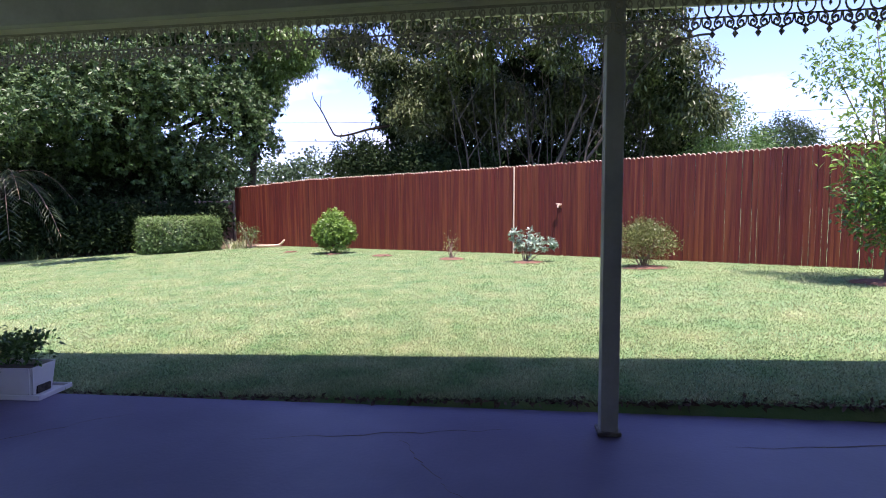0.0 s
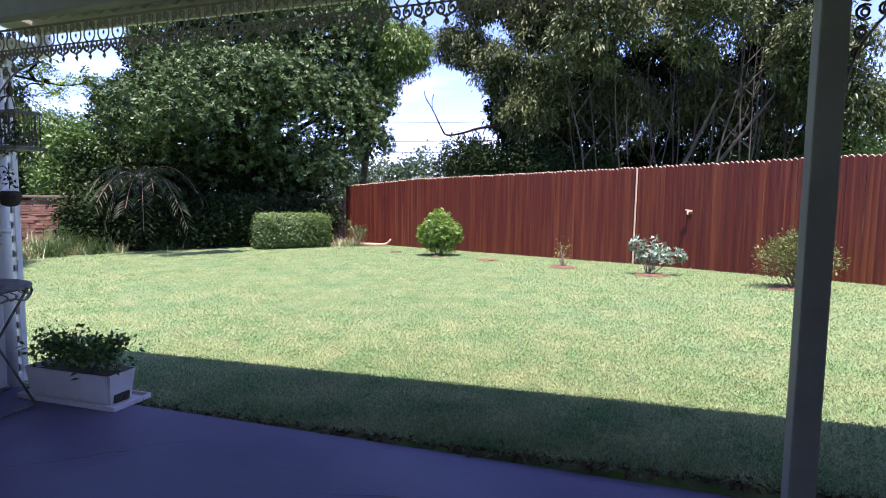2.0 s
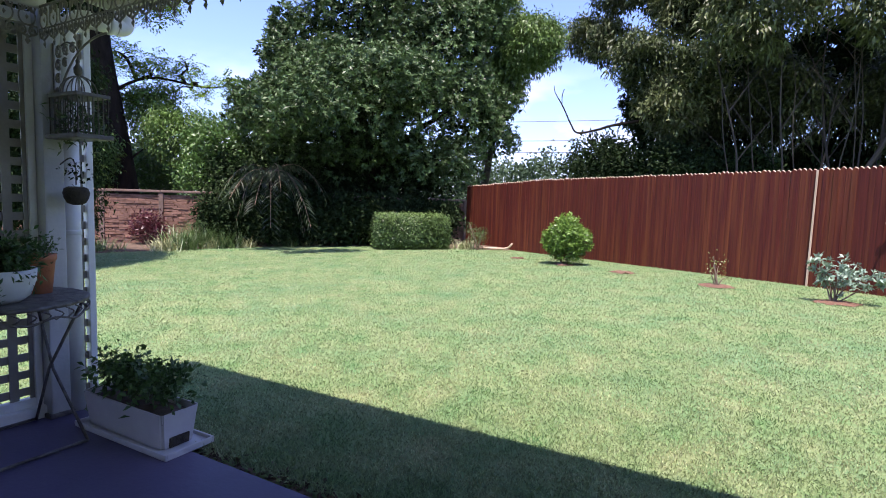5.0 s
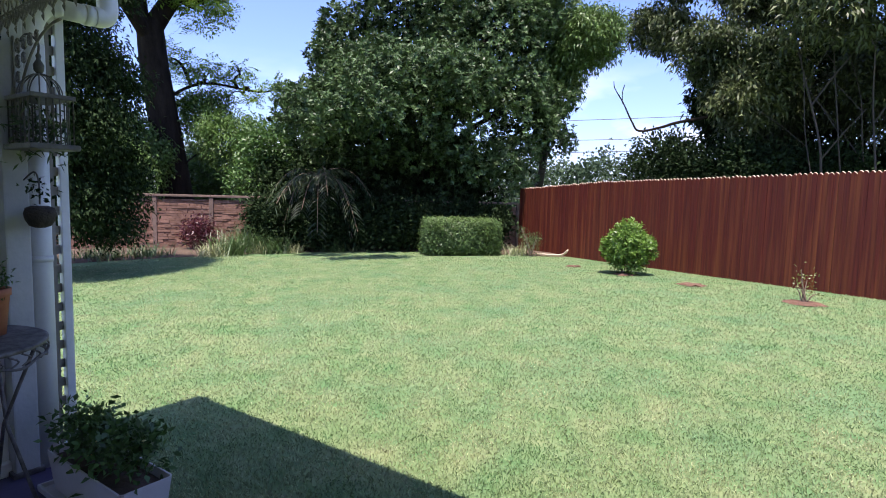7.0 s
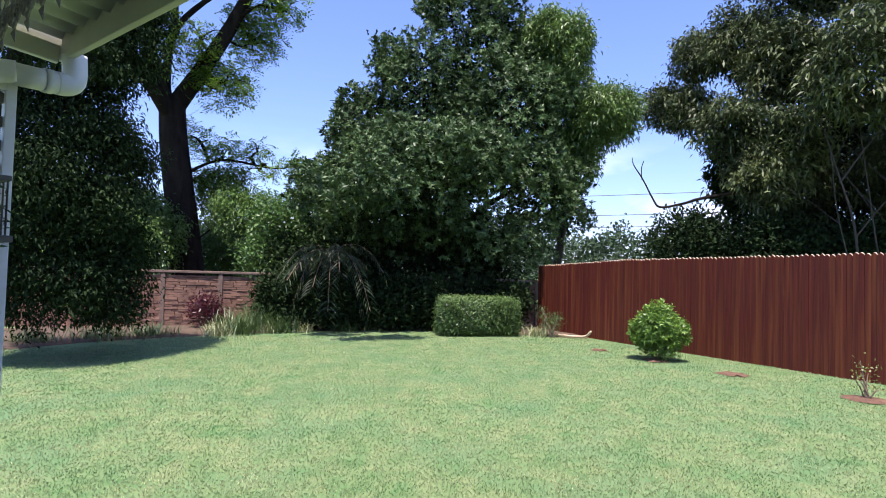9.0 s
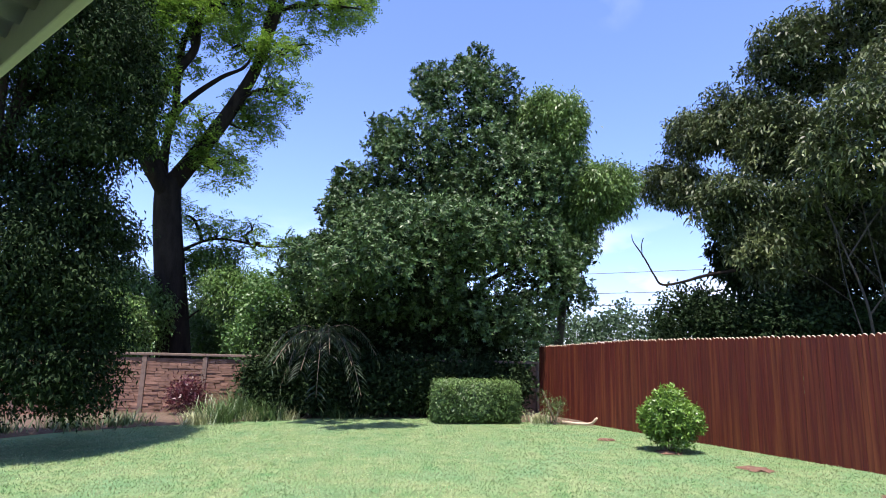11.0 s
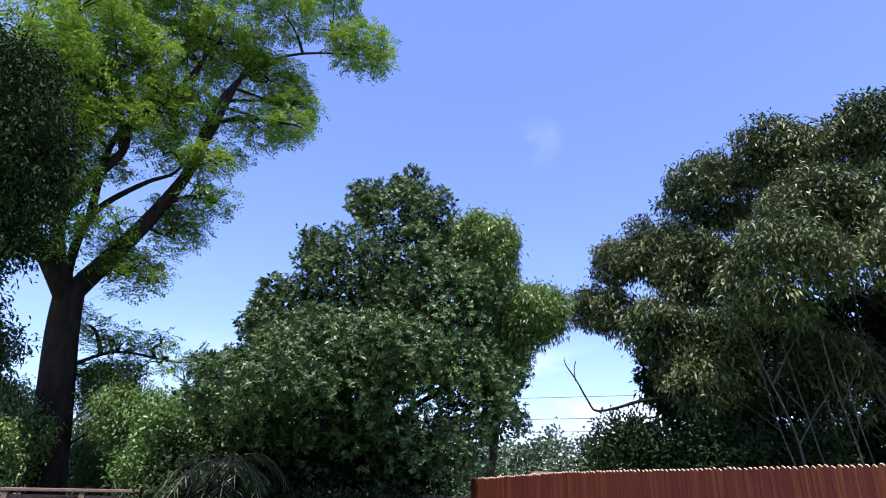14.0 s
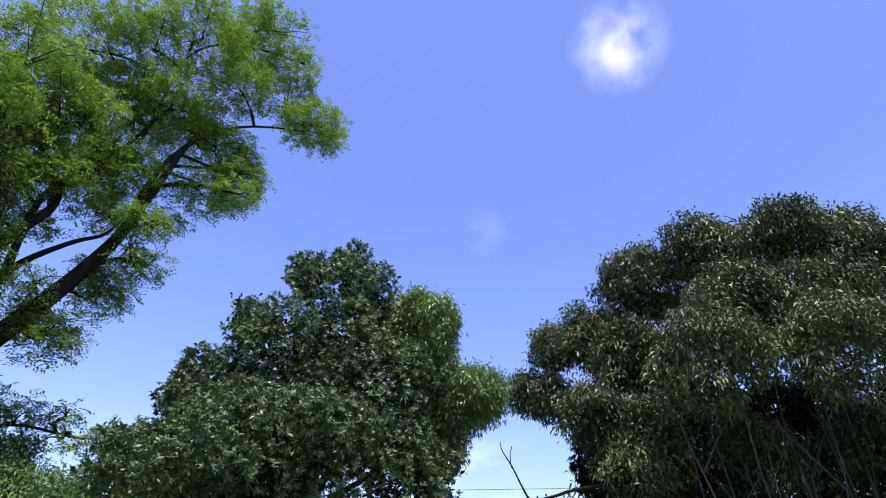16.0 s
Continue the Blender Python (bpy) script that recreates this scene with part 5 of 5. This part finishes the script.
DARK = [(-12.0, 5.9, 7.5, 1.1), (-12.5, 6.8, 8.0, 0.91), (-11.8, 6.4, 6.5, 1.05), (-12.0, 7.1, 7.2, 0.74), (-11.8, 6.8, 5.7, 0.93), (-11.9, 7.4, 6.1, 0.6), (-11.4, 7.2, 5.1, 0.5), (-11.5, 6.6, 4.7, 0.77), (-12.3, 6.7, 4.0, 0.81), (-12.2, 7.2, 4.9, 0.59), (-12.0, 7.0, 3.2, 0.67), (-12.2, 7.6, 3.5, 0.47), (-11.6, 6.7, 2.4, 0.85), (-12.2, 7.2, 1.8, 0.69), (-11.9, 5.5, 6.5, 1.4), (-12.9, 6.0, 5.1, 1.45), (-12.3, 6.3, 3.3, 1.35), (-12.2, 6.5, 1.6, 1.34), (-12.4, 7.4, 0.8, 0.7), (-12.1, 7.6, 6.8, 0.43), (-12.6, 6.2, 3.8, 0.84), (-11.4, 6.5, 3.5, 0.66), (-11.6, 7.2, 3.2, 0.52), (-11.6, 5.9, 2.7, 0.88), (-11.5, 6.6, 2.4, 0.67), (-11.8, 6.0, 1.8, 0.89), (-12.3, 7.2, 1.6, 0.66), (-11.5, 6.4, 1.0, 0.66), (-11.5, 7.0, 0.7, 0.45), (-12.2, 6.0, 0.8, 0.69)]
tree("broadleaf_tree", "tall dark shady tree beside the garden wall", (-13.2, 5.0), DARK, 29000, 8, 0.088, 0.036, "droop", L_DARK_SHADED, M_BARK, 109, 0.28, 7, 0.3, 0.85, clump=22, squash=0.6, rough=0.5)


def locust_tree():
    """A tall spreading tree with a thick forked trunk, crooked limbs and sprays of fine feathered foliage."""
    pads = [(-17.2, 14.0, 11.5, 0.91), (-17.2, 14.8, 10.3, 0.79), (-19.1, 14.9, 9.7, 1.07), (-19.1, 13.7, 7.8, 1.02), (-18.5, 11.9, 12.2, 1.15), (-18.6, 13.6, 13.6, 1.48), (-17.1, 16.0, 14.1, 1.25), (-15.6, 16.4, 14.0, 0.84), (-19.5, 13.9, 12.4, 0.99), (-18.4, 12.3, 8.8, 0.65), (-19.9, 11.0, 12.1, 1.43), (-20.2, 11.0, 10.2, 0.93), (-16.3, 16.8, 15.2, 1.13), (-17.3, 16.3, 16.6, 1.45), (-18.6, 15.3, 17.2, 1.9), (-20.1, 14.1, 16.9, 2.2), (-19.2, 11.7, 14.8, 1.97), (-20.9, 10.5, 14.6, 1.77), (-20.6, 11.5, 13.1, 1.48), (-18.6, 12.8, 13.3, 1.42), (-16.8, 14.3, 11.5, 0.77), (-19.6, 15.0, 10.5, 0.97), (-18.4, 13.3, 7.5, 0.85), (-14.6, 17.9, 18.4, 1.08), (-14.7, 19.9, 19.7, 0.73), (-19.8, 12.4, 11.1, 0.7), (-20.2, 10.8, 10.8, 1.15), (-21.4, 10.0, 12.4, 1.47), (-19.3, 9.7, 16.3, 1.73), (-20.5, 11.8, 19.1, 2.25), (-18.8, 13.0, 19.8, 2.23), (-17.3, 14.0, 20.9, 2.24), (-17.3, 16.6, 23.1, 2.16), (-16.6, 18.4, 21.4, 1.51), (-14.2, 17.9, 18.4, 1.33), (-14.2, 19.4, 18.8, 0.69), (-16.7, 15.8, 19.6, 1.65), (-17.7, 16.5, 16.8, 1.6), (-16.9, 17.3, 15.7, 1.04), (-17.7, 14.0, 17.0, 1.79), (-20.1, 13.3, 17.8, 1.93), (-20.4, 11.5, 16.2, 1.83), (-20.6, 11.3, 14.0, 1.75), (-20.3, 12.8, 14.9, 1.55), (-18.3, 14.2, 14.1, 1.22), (-17.1, 17.2, 14.6, 0.76), (-18.5, 16.1, 13.1, 0.75), (-17.2, 14.2, 10.2, 0.76), (-19.2, 14.9, 9.4, 0.93), (-18.8, 13.2, 7.4, 1.07), (-19.3, 12.8, 8.2, 0.87), (-15.6, 16.4, 23.3, 1.5), (-15.7, 18.4, 23.3, 0.78)]
    low = [(-19.3, 13.9, 5.2, 0.9), (-18.2, 14.6, 4.8, 0.65), (-17.2, 15.3, 5.0, 0.5), (-20.3, 13.2, 6.0, 0.8), (-20.0, 13.8, 4.3, 1.0), (-18.7, 14.9, 5.6, 0.5)]
    # Extra pads on the sunny side, hidden from view, added to shade the trunk.
    pads += [(-19.2, 10.2, 9.5, 1.6), (-18.7, 10.7, 8.2, 1.3), (-18.6, 9.4, 11.0, 1.8), (-19.5, 9.0, 8.0, 1.6), (-18.5, 8.5, 13.0, 2.0)]
    th, _ = tree("feather_leaved_tree", "tall spreading tree with forked dark trunk and feathery leaves", (-19.4, 12.6), pads + low, 46000, 8, 0.13, 0.062, "pinnate", L_LOCUST, M_BARK, 110, 0.0, 0, 0.3, 0.7, clump=7, squash=0.6, rough=0.45, cap=0.3)
    runs = [([(-19.2, 12.9, -0.7), (-19.31, 12.86, 0.54), (-19.45, 12.6, 2.83), (-19.62, 12.27, 5.39), (-19.67, 12.16, 6.91)], 0.62, 0.4, "trunk"),
            ([(-19.67, 12.15, 6.5), (-19.27, 12.92, 8.05), (-18.85, 13.65, 9.67), (-18.48, 14.25, 11.34), (-18.3, 14.5, 12.5), (-18.07, 14.86, 14.33), (-17.84, 15.18, 16.0), (-17.46, 15.68, 17.85)], 0.34, 0.07, "limb"),
            ([(-19.75, 12.1, 6.6), (-20.12, 12.16, 7.58), (-20.08, 12.25, 9.02), (-19.89, 12.63, 9.96), (-19.41, 13.51, 11.06), (-18.9, 14.1, 11.6), (-18.5, 14.3, 12.4)], 0.2, 0.03, "limb"),
            ([(-19.6, 12.0, 6.5), (-19.63, 11.3, 8.58), (-19.46, 11.67, 10.07), (-19.15, 12.3, 11.56), (-19.11, 12.39, 12.92), (-18.61, 13.27, 14.49), (-18.0, 14.0, 17.0)], 0.24, 0.05, "limb"),
            ([(-19.15, 12.3, 11.56), (-19.34, 11.92, 12.94), (-19.61, 11.35, 13.56), (-19.92, 10.62, 13.41)], 0.12, 0.04, "limb"),
            ([(-19.6, 12.1, 6.3), (-19.41, 10.8, 7.79), (-19.71, 10.05, 9.0), (-20.0, 9.22, 10.52)], 0.26, 0.08, "limb"),
            ([(-19.67, 12.15, 9.05), (-19.69, 12.13, 11.75), (-19.4, 12.7, 13.32), (-18.71, 13.89, 15.44), (-18.41, 14.36, 20.61), (-17.41, 15.73, 22.6)], 0.14, 0.03, "limb"),
            ([(-18.45, 14.25, 11.49), (-18.05, 14.89, 15.36), (-16.8, 16.46, 17.86), (-14.53, 18.67, 18.71)], 0.14, 0.025, "limb"),
            ([(-19.6, 12.3, 4.2), (-19.2, 13.7, 5.1), (-17.8, 15.0, 4.9), (-16.9, 15.5, 5.1)], 0.07, 0.015, "limb")]
    joints, stubs = [], []
    for pts, r0, r1, name in runs:
        line = curve_points(pts, 5)
        if name == "limb":
            joints += line[4:] if r0 > 0.1 else []
            stubs += line if r0 < 0.1 else []
        part(name, tube(bmesh.new(), line, [r0 + (r1 - r0) * (k / (len(line) - 1)) ** 0.8 for k in range(len(line))], 10), M_BARK, th)
    rng = random.Random(14)
    for x, y, z, r in pads + low:
        mid = Vector((x, y, z))
        near = min(joints if z > 6.5 else stubs, key=lambda p: (p - mid).length + 1.2 * max(0.0, p.z - z))
        bow = near.lerp(mid, 0.5) + Vector((rng.uniform(-.2, .2), rng.uniform(-.2, .2), rng.uniform(-.1, .4)))
        part("branch", tube(bmesh.new(), curve_points([near, bow, mid], 4), [0.07, 0.066, 0.062, 0.057, 0.052, 0.047, 0.042, 0.036, 0.03], 5), M_BARK, th)
        for k in range(4):
            b = mid + Vector((rng.uniform(-.9, .9), rng.uniform(-.9, .9), rng.uniform(-.2, .5))) * r
            a = near.lerp(mid, rng.uniform(0.6, 1.0))
            part("twig", tube(bmesh.new(), curve_points([a, a.lerp(b, 0.5) + Vector((0, 0, 0.12)), b], 3), [0.03, 0.027, 0.024, 0.02, 0.016, 0.012, 0.007], 4), M_BARK, th)


locust_tree()


def sapling():
    """The slim young tree with light leaves at the end of the bed."""
    x, y = 5.1, 7.8
    z = float(ground_z(x, y))
    th = thing("young_tree", "slim young tree with light green leaves in bare soil", "tree")
    tips = ((4.44, 8.14, 3.10), (4.84, 7.84, 3.42), (4.74, 7.64, 2.36), (5.19, 7.84, 3.31), (4.54, 7.54, 1.94), (5.34, 7.54, 2.68))
    part("trunk", tube(bmesh.new(), curve_points([(x, y, z - 0.04), (x + 0.02, y, 0.6), (x - 0.05, y, 1.2)], 5), [0.035] * 6 + [0.026] * 5, 8), M_STEM, th)
    for a, b, c in tips:
        part("limb", tube(bmesh.new(), curve_points([(x - 0.03, y, 1.0), (0.6 * x + 0.4 * a, 0.6 * y + 0.4 * b, 1.0 + 0.5 * (c - 1.0)), (a, b, c)], 5), [0.018 - 0.0014 * k for k in range(11)], 6), M_STEM, th)
    lobes = [(4.44, 8.14, 3.00, 0.29), (4.84, 7.84, 3.10, 0.36), (4.79, 7.64, 2.25, 0.36), (4.49, 7.64, 1.78, 0.18), (4.79, 7.54, 1.46, 0.32), (4.89, 7.64, 0.96, 0.29), (5.24, 7.84, 2.68, 0.42), (5.34, 7.64, 1.62, 0.42)]
    leaves_object("crown", crown_arrays(lobes, 620, 6, 0.1, 0.034, "loose", 111, 0.6, 0.3), L_BALL, th)
    low = [(4.79, 7.54, 1.35, 0.36), (4.89, 7.64, 0.96, 0.34), (5.34, 7.64, 1.51, 0.47), (5.44, 7.74, 0.98, 0.42)]
    leaves_object("lower_foliage", crown_arrays(low, 700, 6, 0.09, 0.034, "loose", 113, 0.7, 0.3), L_SHRUB, th, "denser dark green lower leaves")


sapling()


# ---- beyond the garden ----
def far_house():
    th = thing("house", "distant house with a low reddish tiled roof", "house")
    x, y, yaw = -15.3, 44.0, 20
    bm = bmesh.new()
    box(bm, (5.8, 6, 2.2), (x, y, 0.16), yaw)
    part("wall", bm, M_HOUSE, th)
    bm = bmesh.new()
    m = pose(x, y, 1.22, 0, 0, yaw)
    pts = [m @ Vector(p) for p in ((-3.3, -3.6, 0), (3.3, -3.6, 0), (3.3, 3.6, 0), (-3.3, 3.6, 0), (-1.5, 0, 1.15), (1.5, 0, 1.15))]
    v = [bm.verts.new(p) for p in pts]
    for f in ((0, 1, 5, 4), (1, 2, 5), (2, 3, 4, 5), (3, 0, 4), (3, 2, 1, 0)):
        bm.faces.new([v[k] for k in f])
    part("roof", bm, M_ROOF_FAR, th)


far_house()


def far_woods():
    rng = np.random.default_rng(120)
    lobes = []
    for k in range(80):
        a = math.radians(-72 + 124 * k / 79)
        d = 75 + 25 * rng.random()
        r = 3.6 + 2.4 * rng.random()
        lobes.append((d * math.sin(a) * 0.9, d * math.cos(a), 1.2 + 2.4 * rng.random(), r))
    v = crown_arrays(lobes, 34000, 4, 0.5, 0.38, "loose", 121, 0.9, 0.25, -1.0)
    tagged(leaves_object("far_trees", v, L_FAR), "hazy green belt of distant trees", "trees", kind="stuff")


far_woods()


def cables():
    for n, (a, b, sag) in enumerate((((-62, 26, 6.0), (30, 50, 7.2), 1.2), ((-62, 25, 4.6), (30, 49, 5.8), 1.0), ((-62, 27, 3.9), (30, 51, 5.3), 0.9))):
        pts = [(a[0] + (b[0] - a[0]) * t, a[1] + (b[1] - a[1]) * t, a[2] + (b[2] - a[2]) * t - sag * 4 * t * (1 - t) + sag) for t in (k / 30 for k in range(31))]
        ob = ob_from("overhead_cable", tube(bmesh.new(), pts, 0.02, 5), M_CABLE)
        tagged(ob, "thin dark overhead power cable", "cable", "power cables")
    for x, y in ((-62, 26), (30, 50)):
        th = thing("utility_pole", "wooden utility pole carrying the cables", "pole")
        part("shaft", tube(bmesh.new(), [(x, y, -1), (x, y, 9)], [0.14, 0.1], 10), M_BARK2, th)


cables()
